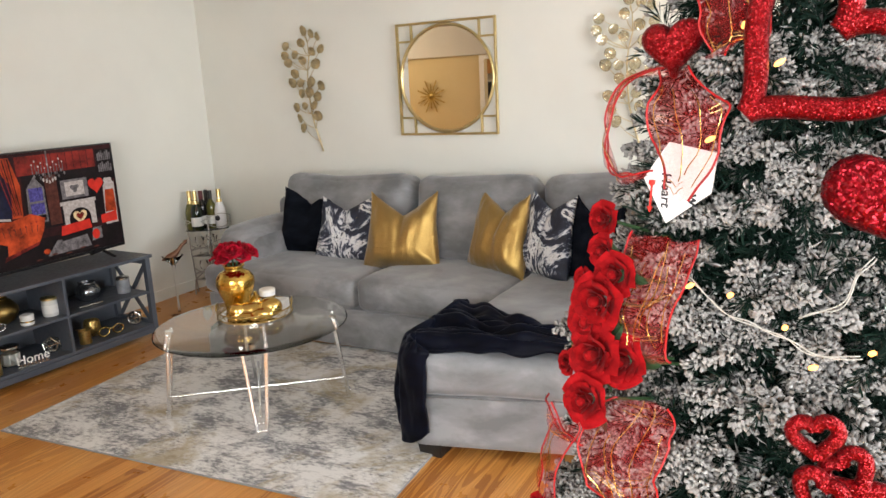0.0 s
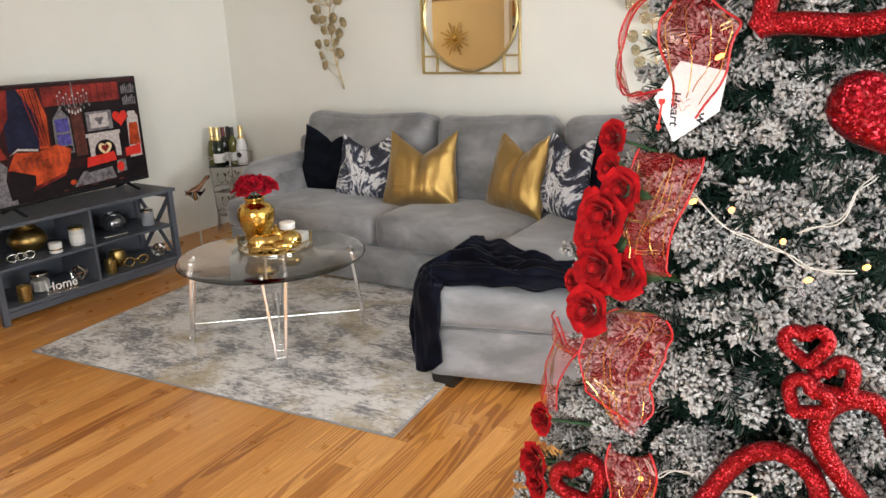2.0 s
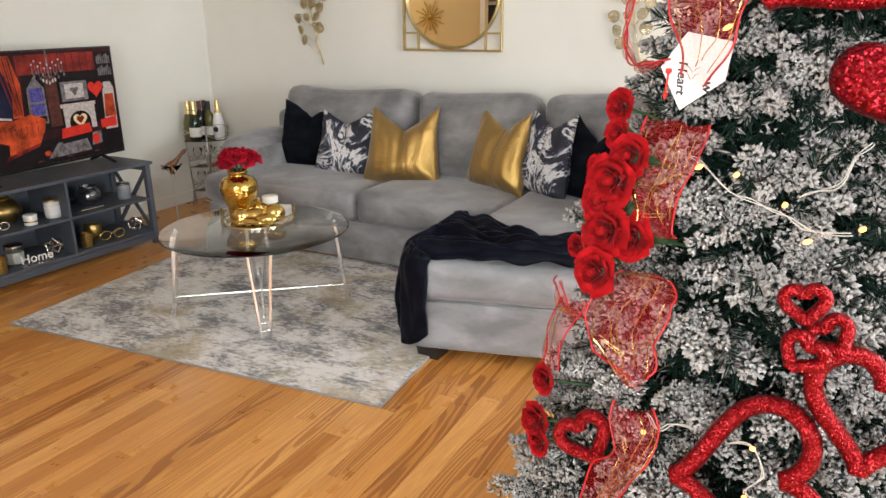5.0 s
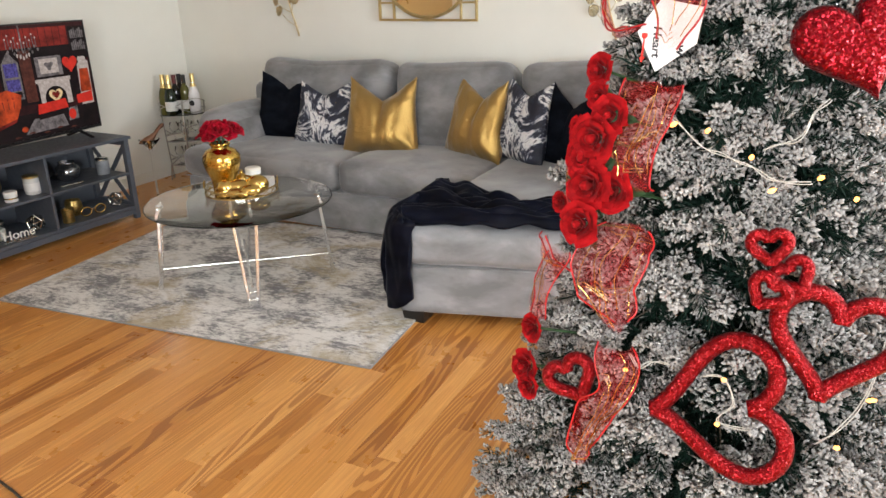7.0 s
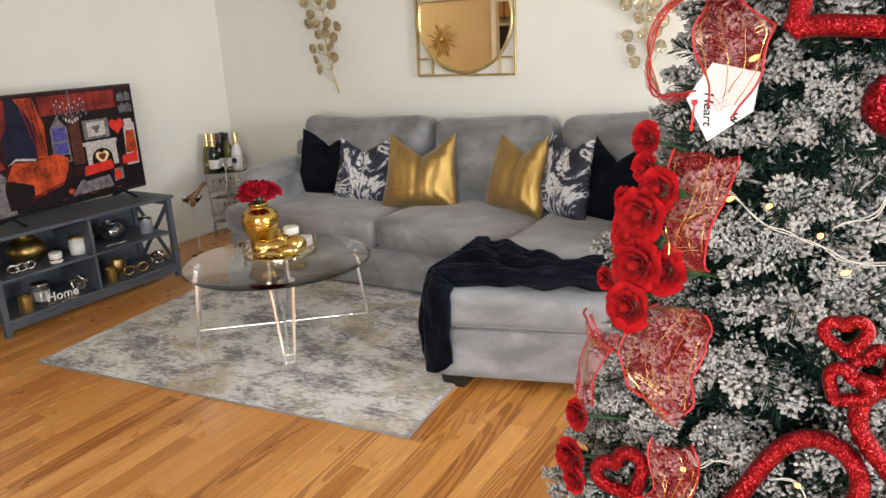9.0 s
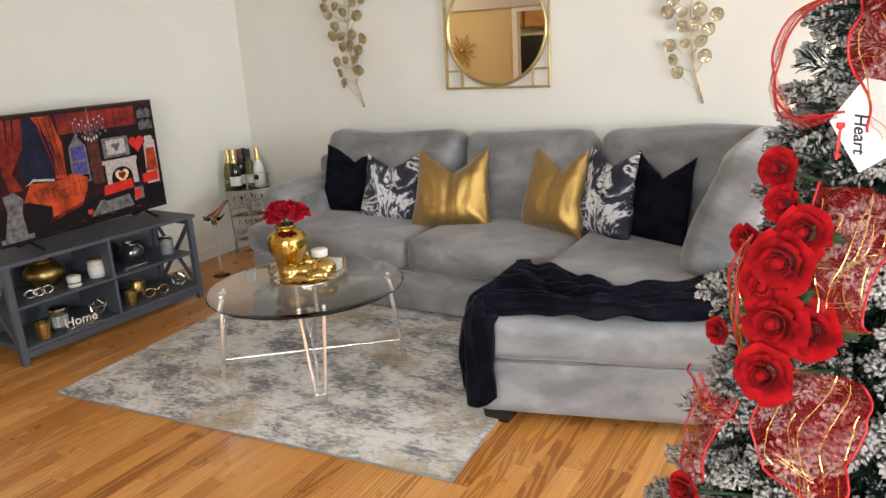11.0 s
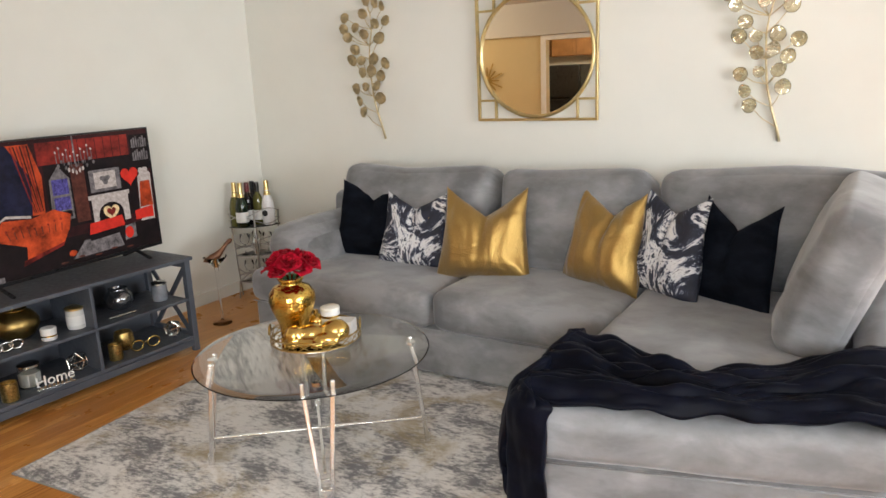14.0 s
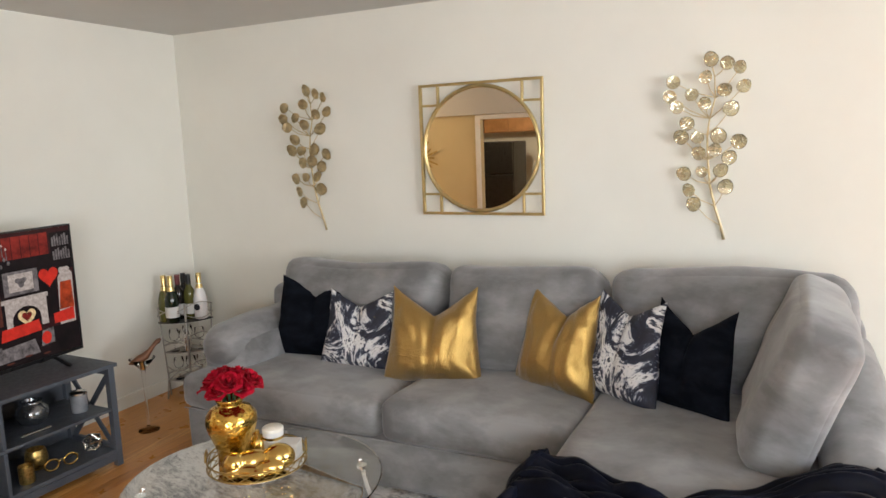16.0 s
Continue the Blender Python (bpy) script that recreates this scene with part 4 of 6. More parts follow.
for _x, _y in ((-4.6, -2.6), (-6.0, 0.2)):
    c = thing("ceiling_light", "flush round glass ceiling light, lit", "lamp", pose(_x, _y, H), "ceiling lights")
    part("plate", bm_lathe([(0.10, -0.02), (0.10, -0.001)], 28), WHITE, c)
    part("shade", bm_lathe([(0.15, -0.02), (0.15, -0.05), (0.12, -0.075), (0.10, -0.06), (0.13, -0.045), (0.13, -0.022)], 28, cap=False), GLASS, c, smooth=True)

# low white panelled return beside the sofa arm, built as a lidded box
w = thing("storage_bench", "low white painted box behind the sofa arm", "bench", pose(0.33, 4.28, 0))
part("carcass", bm_box((-0.40, -0.16, 0.0), (0.40, 0.2, 0.395), 0.004), WHITE, w)
part("lid", bm_box((-0.42, -0.18, 0.397), (0.42, 0.205, 0.43), 0.006), WHITE, w)

# ---- corner bottle rack ----
RX, RY = -4.06, 4.20


def arc(r, a0, a1, z, n=14):
    return [(r * math.cos(radians(a0 + (a1 - a0) * i / n)), r * math.sin(radians(a0 + (a1 - a0) * i / n)), z) for i in range(n + 1)]


def make_rack():
    """Quarter-round wire rack: front pole, three trays, arched feet."""
    s = thing("wine_rack", "grey wire corner rack with three shelves of bottles and glasses", "rack", pose(-4.265, 4.31, 0))
    for z, nm in ((0.10, 0.20), (0.30, 0.22), (0.515, 0.25)):
        r = nm
        bm = bmesh.new()
        pts = [(0, 0, z)] + arc(r, -90, 0, z)
        lo = [bm.verts.new(p) for p in pts]
        hi = [bm.verts.new((p[0], p[1], z + 0.006)) for p in pts]
        bm.faces.new(lo[::-1])
        bm.faces.new(hi)
        for i in range(len(pts)):
            bm.faces.new((lo[i], lo[(i + 1) % len(pts)], hi[(i + 1) % len(pts)], hi[i]))
        sh = part("shelf", bm, DARK_WOOD if z > 0.5 else IRON, s)
        for dz, tilt in ((0.05, 0.03), (0.10, -0.03)):
            wave = [(x, y, z + dz + tilt * math.sin(6.28 * i / 14)) for i, (x, y, _) in enumerate(arc(r, -90, 0, z))]
            part("rail", bm_tube(wave, 0.0035, 6), IRON, sh, smooth=True)
        part("back_rail", bm_tube([(0, -r, z + 0.05), (0, 0, z + 0.05), (r, 0, z + 0.05)], 0.0035, 6), IRON, sh)
    d = 0.25 * math.cos(radians(45))
    part("pole", bm_tube([(0.215 * 0.7071, -0.215 * 0.7071, 0.19), (d, -d, 0.64)], 0.007, 8), IRON, s, smooth=True)
    for x, y in ((0, -0.24), (0.24, 0), (0, 0)):
        part("upright", bm_tube([(x * 0.8, y * 0.8, 0.0), (x, y, 0.62)], 0.005, 8), IRON, s, smooth=True)
    for a in (-80, -10):
        c, sn = math.cos(radians(a)), math.sin(radians(a))
        part("arched_foot", bm_tube([(0.152, -0.152, 0.20), (0.152 + 0.10 * (c - 0.7), -0.152 + 0.10 * (sn + 0.7), 0.19), (0.25 * c, 0.25 * sn, 0.12), (0.27 * c, 0.27 * sn, 0.0)], 0.006, 8), IRON, s, smooth=True)
    return s


make_rack()


def make_bottle(m, kind, glass, cap, labelmat, label, tall=0.30):
    b = thing("bottle", label, "bottle", m, "bottles on the rack")
    k = tall / 0.30
    if kind == "sparkling":
        prof = [(0.036, 0), (0.043, 0.006), (0.043, 0.13), (0.036, 0.17), (0.020, 0.215), (0.0155, 0.25), (0.0155, 0.29), (0.012, 0.30)]
    else:
        prof = [(0.034, 0), (0.037, 0.005), (0.037, 0.175), (0.031, 0.20), (0.016, 0.225), (0.0145, 0.29), (0.0155, 0.292), (0.0155, 0.30)]
    part("glass_body", bm_lathe([(r * k, z * k) for r, z in prof], 24), glass, b, smooth=True, angle=50)
    z0 = 0.205 if kind == "sparkling" else 0.235
    r0 = 0.0245 if kind == "sparkling" else 0.0165
    part("capsule", bm_lathe([(r0 * k, z0 * k), (0.0172 * k, (z0 + 0.03) * k), (0.017 * k, 0.294 * k), (0.0165 * k, 0.303 * k)], 20), cap, b, smooth=True, angle=50)
    if labelmat:
        rr = (0.0437 if kind == "sparkling" else 0.0377) * k
        part("paper_label", bm_lathe([(rr, 0.035 * k), (rr, 0.105 * k)], 24, cap=False), labelmat, b, smooth=True)
    return b


WHITE_BOTTLE = plain("white_bottle", (0.78, 0.77, 0.78), 0.25, vary=0.05)
MAROON = plain("maroon_foil", (0.10, 0.012, 0.014), 0.35, vary=0.2)
for dx, dy, kind, g, cp, lb, text in (
        (0.030, -0.200, "sparkling", OLIVE_BOTTLE, GOLD_FOIL, None, "olive sparkling wine bottle with gold foil"),
        (0.095, -0.205, "sparkling", TEAL_BOTTLE, GOLD_FOIL, PAPER, "dark green sparkling wine bottle with gold foil neck"),
        (0.060, -0.110, "wine", DARK_BOTTLE, MAROON, PAPER, "dark red wine bottle with a maroon capsule"),
        (0.125, -0.075, "wine", OLIVE_BOTTLE, BLACK, PAPER, "olive green wine bottle with a black capsule"),
        (0.200, -0.055, "sparkling", WHITE_BOTTLE, GOLD_FOIL, None, "white sparkling wine bottle with a gold neck"),
        (0.048, -0.046, "wine", DARK_BOTTLE, BLACK, None, "dark wine bottle at the back of the rack")):
    bt = make_bottle(pose(-4.265 + dx, 4.31 + dy, 0.521), kind, g, cp, lb, text, 0.31 if kind == "sparkling" else 0.30)
    if g is WHITE_BOTTLE:
        part("emblem", bm_lathe([(0.022, 0), (0.022, 0.002)], 20, pose(0.010, -0.0445, 0.085, 90, 0, 13)), INK, bt, "round dark emblem")


def make_wine_glass(m, k=1.0):
    g = thing("stem_glass", "clear stemmed drinking glass on the rack", "glass", m, "glasses on the rack")
    part("bowl", bm_lathe([(0.005, 0.07), (0.026, 0.085), (0.034, 0.115), (0.030, 0.15), (0.0285, 0.15), (0.032, 0.115), (0.024, 0.088), (0.003, 0.075)], 18), THIN_GLASS, g, smooth=True)
    part("stem", bm_lathe([(0.030, 0), (0.028, 0.003), (0.004, 0.008), (0.0035, 0.06), (0.005, 0.07)], 16), THIN_GLASS, g, smooth=True)
    return g


g0 = make_wine_glass(pose(-4.265 + 0.05, 4.31 - 0.17, 0.306))
for dx, dy, z in ((0.12, -0.15, 0.306), (0.17, -0.06, 0.306), (0.06, -0.06, 0.306), (0.05, -0.15, 0.106), (0.11, -0.10, 0.106), (0.15, -0.04, 0.106)):
    copy_thing(g0, pose(-4.265 + dx, 4.31 + dy, z))
sh = thing("cocktail_shaker", "small chrome cocktail shaker on the rack", "shaker", pose(-4.265 + 0.13, 4.31 - 0.135, 0.306))
part("cup", bm_lathe([(0.024, 0), (0.030, 0.09), (0.029, 0.10)], 20), CHROME, sh, smooth=True, angle=40)
part("cap", bm_lathe([(0.029, 0.10), (0.02, 0.125), (0.012, 0.13), (0.012, 0.15), (0.009, 0.155)], 20), CHROME, sh, smooth=True, angle=40)

# ---- tall stemmed glass with a bird ornament, by the stand ----
mg = thing("glass_stand", "tall clear glass pedestal holding a bronze bird, on the floor", "pedestal", pose(-3.91, 3.60, 0))
part("base", bm_lathe([(0.062, 0), (0.060, 0.004), (0.012, 0.016), (0.008, 0.03)], 28), THIN_GLASS, mg, smooth=True)
part("stem", bm_lathe([(0.008, 0.03), (0.007, 0.20), (0.009, 0.34), (0.016, 0.38)], 16), THIN_GLASS, mg, smooth=True)
part("cup", bm_lathe([(0.010, 0.37), (0.075, 0.445), (0.073, 0.446), (0.008, 0.376)], 28), THIN_GLASS, mg, smooth=True)
for _p in mg.children:
    _p.visible_shadow = False
bird = thing("bird_figurine", "small bronze bird figurine perched on a glass pedestal", "figurine", pose(-3.91, 3.60, 0.41, 0, 0, 58))
bm = bmesh.new()
tube(bm, [(-0.075, 0, 0.012), (-0.055, 0, 0.016), (-0.02, 0, 0.028), (0.02, 0, 0.045), (0.05, 0, 0.075), (0.075, 0, 0.105), (0.10, 0, 0.125), (0.115, 0, 0.135)],
     [0.002, 0.014, 0.024, 0.024, 0.014, 0.012, 0.016, 0.006], 12)
part("body", bm, plain("bronze_bird", (0.16, 0.07, 0.035), 0.4, 0.5, vary=0.3), bird, smooth=True)

# ---- gold floor vase beyond the stand ----
fv = thing("floor_vase", "tall brushed gold floor vase standing by the wall", "vase", pose(-3.86, 1.755, 0))
part("body", bm_lathe([(0.070, 0), (0.075, 0.006), (0.068, 0.02), (0.085, 0.09), (0.112, 0.22), (0.122, 0.33), (0.108, 0.43), (0.066, 0.51), (0.040, 0.555), (0.036, 0.60), (0.050, 0.645), (0.053, 0.66), (0.046, 0.66), (0.030, 0.60), (0.034, 0.555), (0.060, 0.50)], 40, None), satin("brushed_gold_vase", (0.36, 0.23, 0.07), (0.48, 0.33, 0.12)), fv, smooth=True)

# black flex lying on the boards
fx = part("power_cable", bm_tube([(-2.60, 1.09, 0.005), (-2.35, 1.03, 0.005), (-2.12, 0.995, 0.005), (-1.98, 0.985, 0.005), (-1.87, 0.962, 0.005), (-1.77, 0.945, 0.005), (-1.68, 0.925, 0.005), (-1.60, 0.85, 0.005), (-1.62, 0.62, 0.005)], 0.0045, 8), BLACK, None, smooth=True)
tagged(fx, "thin black power cable lying on the floorboards", "cable")

# ---- things on the television stand ----
SX0, SY0 = -4.11, 2.02
Z_LO, Z_MID = 0.0955, 0.3215


def turned(name, label, category, x, y, z, profile, material, seg=28, group=""):
    t = thing(name, label, category, pose(x, y, z), group)
    part("body", bm_lathe(profile, seg), material, t, smooth=True, angle=40)
    return t


turned("bowl_vase", "round antique gold bowl vase on the shelf", "vase", -3.93, 2.345, Z_MID, [(0.05, 0), (0.082, 0.02), (0.108, 0.065), (0.106, 0.095), (0.080, 0.130), (0.056, 0.146), (0.058, 0.152), (0.050, 0.152), (0.05, 0.144)], GOLD_DARK)
t = thing("chain_link", "silver metal chain link ornament on the shelf", "ornament", pose(-3.77, 2.205, Z_MID, 0, 0, 80))
for x in (-0.045, 0.0, 0.045):
    part("link", bm_tube([(x + 0.03 * math.cos(a * 0.5236), 0.006 * (x > 0), 0.028 + 0.022 * math.sin(a * 0.5236)) for a in range(12)], 0.006, 8, True), SILVER, t, smooth=True)


def make_jar(x, y, z, r, h, glassmat, wax, lidmat, name, label):
    j = thing(name, label, "candle", pose(x, y, z), "jar candles")
    part("jar", bm_lathe([(r * 0.92, 0), (r, 0.006), (r, h), (r * 0.93, h), (r * 0.93, 0.01), (r * 0.5, 0.008)], 28), glassmat, j, smooth=True, angle=40)
    if wax:
        part("wax", bm_lathe([(r * 0.90, 0.011), (r * 0.90, h * 0.72)], 24), wax, j)
    if lidmat:
        l = part("lid", bm_lathe([(r * 1.03, h + 0.001), (r * 1.03, h + 0.012), (r * 0.9, h + 0.016)], 28), lidmat, j, smooth=True, angle=40)
    return j


FROST = plain("milky_glass", (0.62, 0.62, 0.60), 0.18, vary=0.06)
ICE = plain("grey_mercury_glass", (0.36, 0.38, 0.42), 0.22, 0.4, vary=0.25)
GOLD_CRACKLE = plain("crackled_gold_glass", (0.46, 0.32, 0.11), 0.3, 0.9, vary=0.5, scale=90)
j = make_jar(-3.76, 2.405, Z_MID, 0.036, 0.045, PAPER, None, PAPER, "small_candle", "small white jar candle with a lid")
part("band", bm_lathe([(0.0365, 0.018), (0.0365, 0.026)], 28, cap=False), GOLD, j)
j = make_jar(-3.80, 2.575, Z_MID, 0.045, 0.098, FROST, None, GOLD_FOIL, "jar_candle", "white jar candle with a pale gold lid")
part("paper_label", bm_lathe([(0.0458, 0.02), (0.0458, 0.07)], 28, cap=False), PAPER, j)
turned("globe_bowl", "shiny mercury glass globe bowl on the shelf", "bowl", -3.87, 2.875, Z_MID, [(0.035, 0), (0.062, 0.015), (0.078, 0.05), (0.072, 0.085), (0.048, 0.108), (0.046, 0.118), (0.052, 0.122), (0.044, 0.122), (0.04, 0.108)], plain("mercury_glass", (0.22, 0.23, 0.25), 0.12, 0.9, vary=0.4, scale=40))
t = part("letter_opener", bm_box((-0.075, -0.010, 0.0), (0.075, 0.010, 0.010), 0.003), SILVER)
t.matrix_world = pose(-3.745, 2.80, Z_MID, 0, 0, 85)
tagged(t, "slim silver bar ornament lying on the shelf", "ornament")
j = make_jar(-3.80, 3.085, Z_MID, 0.042, 0.092, ICE, None, SILVER, "jar_candle", "grey mercury glass jar candle with a silver lid")

turned("gold_candle", "crackled gold candle holder on the bottom shelf", "candle", -3.755, 2.175, Z_LO, [(0.036, 0), (0.038, 0.004), (0.038, 0.09), (0.034, 0.09), (0.034, 0.07)], GOLD_CRACKLE)
j = make_jar(-3.83, 2.315, Z_LO, 0.050, 0.105, GLASS, CANDLE, SILVER, "jar_candle", "large clear glass jar candle with white wax")
part("paper_label", bm_lathe([(0.0506, 0.02), (0.0506, 0.075)], 10, cap=False), PAPER, j)


def make_word():
    """Standing cut-out word: a tall initial, smaller letters, a row of marks below."""
    cu = bpy.data.curves.new("word", "FONT")
    cu.body, cu.size, cu.extrude, cu.align_x = "Home", 0.072, 0.004, "CENTER"
    tmp = bpy.data.objects.new("word", cu)
    scene.collection.objects.link(tmp)
    me = bpy.data.meshes.new_from_object(tmp.evaluated_get(bpy.context.evaluated_depsgraph_get()))
    bpy.data.objects.remove(tmp)
    root = thing("word_sign", "silver cut-out word sign standing on the bottom shelf", "sign", pose(-3.715, 2.375, Z_LO, 0, 0, 80))
    me.materials.clear()
    me.materials.append(PAPER)
    ob = new("lettering", me)
    ob.parent = root
    ob.matrix_local = pose(0, 0, 0.020, 90, 0, 0)
    part("plinth", bm_box((-0.09, -0.008, 0), (0.09, 0.008, 0.006), 0.001), SILVER, root)
    for i in range(8):
        part("small_letter", bm_box((-0.078 + i * 0.02, -0.003, 0.007), (-0.066 + i * 0.02, 0.003, 0.019), 0.001), SILVER, root)


make_word()


def make_geo_ball(x, y, z, r, label):
    root = thing("geometric_ball", label, "ornament", pose(x, y, z + r * 0.93, 14, 8, 20), "geometric balls")
    bm = bmesh.new()
    bmesh.ops.create_icosphere(bm, subdivisions=1, radius=r)
    edges = [(e.verts[0].co.copy(), e.verts[1].co.copy()) for e in bm.edges]
    bm.free()
    for a, b in edges:
        part("strut", bm_tube([a, b], r * 0.10, 6), SILVER, root)
    return root


make_geo_ball(-3.80, 2.545, Z_LO, 0.052, "silver geometric wire ball on the bottom shelf")
make_geo_ball(-3.77, 3.115, Z_LO, 0.050, "silver geometric wire ball at the shelf's end")
turned("gold_candle", "crackled gold candle holder on the bottom shelf", "candle", -3.755, 2.735, Z_LO, [(0.034, 0), (0.036, 0.004), (0.036, 0.085), (0.032, 0.085), (0.032, 0.07)], GOLD_CRACKLE)
turned("gold_votive", "rounded crackled gold votive on the bottom shelf", "candle", -3.86, 2.86, Z_LO, [(0.036, 0), (0.050, 0.02), (0.055, 0.05), (0.050, 0.085), (0.044, 0.10), (0.040, 0.10), (0.042, 0.07)], GOLD_CRACKLE)
t = thing("eyeglasses_sculpture", "gold metal eyeglasses sculpture on the bottom shelf", "ornament", pose(-3.735, 2.905, Z_LO, 0, 0, 78))
for x in (-0.046, 0.046):
    part("rim", bm_tube([(x + 0.034 * math.cos(a * 0.3142), 0, 0.034 + 0.028 * math.sin(a * 0.3142)) for a in range(20)], 0.0045, 8, True), GOLD, t, smooth=True)
    part("temple", bm_tube([(x * 1.75, 0, 0.045), (x * 1.8, 0.05, 0.03), (x * 1.8, 0.09, 0.006)], 0.003, 6), GOLD, t)
part("bridge", bm_tube([(-0.013, 0, 0.040), (0, 0, 0.048), (0.013, 0, 0.040)], 0.0035, 8), GOLD, t)

# ---- tray and ornaments on the coffee table ----
TRX, TRY = -2.285, 2.70


def make_tray():
    t = thing("mirrored_tray", "round gold gallery tray with a mirrored base on the table", "tray", pose(TRX, TRY, TZ + 0.001))
    r = 0.185
    part("base", bm_lathe([(r, 0), (r, 0.005)], 48), MIRROR, t)
    for z in (0.006, 0.038):
        part("rail", bm_tube([(r * math.cos(i * math.pi / 24), r * math.sin(i * math.pi / 24), z) for i in range(48)], 0.0032, 6, True), GOLD_DARK, t, smooth=True)
    for i in range(20):
        a0, a1 = i * math.pi / 10, (i + 1) * math.pi / 10
        for p, q in ((a0, a1), (a1, a0)):
            part("lattice_bar", bm_tube([(r * math.cos(p), r * math.sin(p), 0.006), (r * math.cos(q), r * math.sin(q), 0.038)], 0.0018, 5), GOLD_DARK, t)
    for a in (38, 218):
        c, s = math.cos(radians(a)), math.sin(radians(a))
        part("handle", bm_tube([(r * c - 0.035 * s, r * s + 0.035 * c, 0.038), (r * c - 0.02 * s, r * s + 0.02 * c, 0.066), (r * c + 0.02 * s, r * s - 0.02 * c, 0.066), (r * c + 0.035 * s, r * s - 0.035 * c, 0.038)], 0.004, 8), GOLD_DARK, t, smooth=True)


make_tray()
TT = TZ + 0.007
VX, VY = -2.375, 2.675


def make_gold_vase():
    v = thing("gold_vase", "hammered gold ginger-jar vase of red roses on the tray", "vase", pose(VX, VY, TT))
    prof = [(0.056, 0), (0.060, 0.006), (0.058, 0.02), (0.064, 0.06), (0.086, 0.115), (0.097, 0.155), (0.094, 0.185), (0.074, 0.212), (0.048, 0.224), (0.045, 0.232), (0.052, 0.243), (0.054, 0.252), (0.046, 0.252), (0.038, 0.23)]
    m, t, b = nodes_of("hammered_gold")
    vo = t.nodes.new("ShaderNodeTexVoronoi")
    vo.inputs["Scale"].default_value = 75
    t.links.new(coords(t), vo.inputs["Vector"])
    t.links.new(ramp(t, vo.outputs["Distance"], [(0.12, (0.10, 0.055, 0.012)), (0.3, (0.70, 0.46, 0.11))]), b.inputs["Base Color"])
    b.inputs["Metallic"].default_value, b.inputs["Roughness"].default_value = 1.0, 0.2
    bump(t, b, vo.outputs["Distance"], 0.6, 0.003)
    part("body", bm_lathe(prof, 44), m, v, smooth=True)


make_gold_vase()


def petal(spread, height, open_, wd, a, seed, r):
    """One cupped petal standing at angle a."""
    bm = bmesh.new()
    nu, nv = 6, 5
    grid = {}
    for i in range(nu + 1):
        for j in range(nv + 1):
            u, v = -1 + 2 * i / nu, j / nv
            w = wd * (0.35 + 0.65 * math.sin(math.pi * min(1, 0.25 + v * 0.6))) * u
            rad = (spread * (0.35 + 0.65 * v ** 0.6) + open_ * 0.77 * max(0, v - 0.6) ** 1.2) * (1 + 0.07 * u * u)
            z = height * v * (1 - 0.18 * u * u * v) - 0.54 * open_ * max(0, v - 0.7)
            ripple = 0.05 * math.sin(5 * u + seed) * v
            grid[i, j] = bm.verts.new((rad * math.cos(a + w) * r, rad * math.sin(a + w) * r, (z - 0.35 + ripple) * r))
    for i in range(nu):
        for j in range(nv):
            bm.faces.new((grid[i, j], grid[i + 1, j], grid[i + 1, j + 1], grid[i, j + 1]))
    return bm


def make_rose(m, r, material, label, seed, group, leaf=True, stem=None):
    """Layers of cupped petals round a tight bud; z is the way it faces."""
    root = thing("rose", label, "flower", m, group)
    rnd = random.Random(seed)
    part("bud", bm_lathe([(0.12 * r, -0.3 * r), (0.24 * r, 0.1 * r), (0.22 * r, 0.45 * r), (0.08 * r, 0.56 * r)], 10), material, root, smooth=True)
    for spread, height, open_, n in ((0.30, 1.0, 0.12, 3), (0.46, 0.98, 0.30, 4), (0.70, 0.86, 0.60, 5), (0.95, 0.66, 1.0, 5)):
        ph = rnd.random() * 6.28
        for k in range(n):
            a = ph + 2 * math.pi * k / n + rnd.uniform(-0.2, 0.2)
            part("petal", petal(spread, height * rnd.uniform(0.82, 1.12), open_ * rnd.uniform(0.7, 1.25), 2 * math.pi / n * 0.70, a, seed + k, r), material, root, smooth=True)
    if stem:
        part("stem", bm_tube([(0, 0, -0.3 * r), stem], 0.003, 6), GREEN_LEAF, root)
    if leaf:
        for k in range(3):
            bm = bmesh.new()
            a = k * 2.1 + seed
            pts = [(0.2, 0), (0.8, 0.28), (1.25, 0.2), (1.65, 0), (1.25, -0.2), (0.8, -0.28)]
            vs = [bm.verts.new((x * r * math.cos(a) - y * r * math.sin(a), x * r * math.sin(a) + y * r * math.cos(a), -0.42 * r - 0.10 * r * abs(y) * 3)) for x, y in pts]
            bm.faces.new((vs[0], vs[1], vs[2], vs[3]))
            bm.faces.new((vs[0], vs[3], vs[4], vs[5]))
            bmesh.ops.solidify(bm, geom=bm.faces[:], thickness=0.0008)
            part("leaf", bm, GREEN_LEAF, root)
    return root


rr = random.Random(5)
for dx, dy, dz, r in ((-0.070, -0.02, 0.300, 0.045), (0.0, -0.055, 0.295, 0.043), (0.070, -0.02, 0.312, 0.046), (0.085, 0.035, 0.322, 0.042), (0.015, 0.035, 0.335, 0.046),
                      (-0.055, 0.045, 0.322, 0.043), (0.045, -0.045, 0.330, 0.043), (-0.035, -0.03, 0.338, 0.042)):
    q = Vector((dx, dy, 0.10)).to_track_quat("Z", "Y").to_matrix().to_4x4()
    st = q.inverted() @ Vector((-dx * 0.85, -dy * 0.85, 0.215 - dz))
    make_rose(Matrix.Translation((VX + dx, VY + dy, TT + dz)) @ q, r, ROSE_DEEP, "crimson artificial rose in the gold vase", rr.randint(0, 99), "roses in the gold vase", False, st)


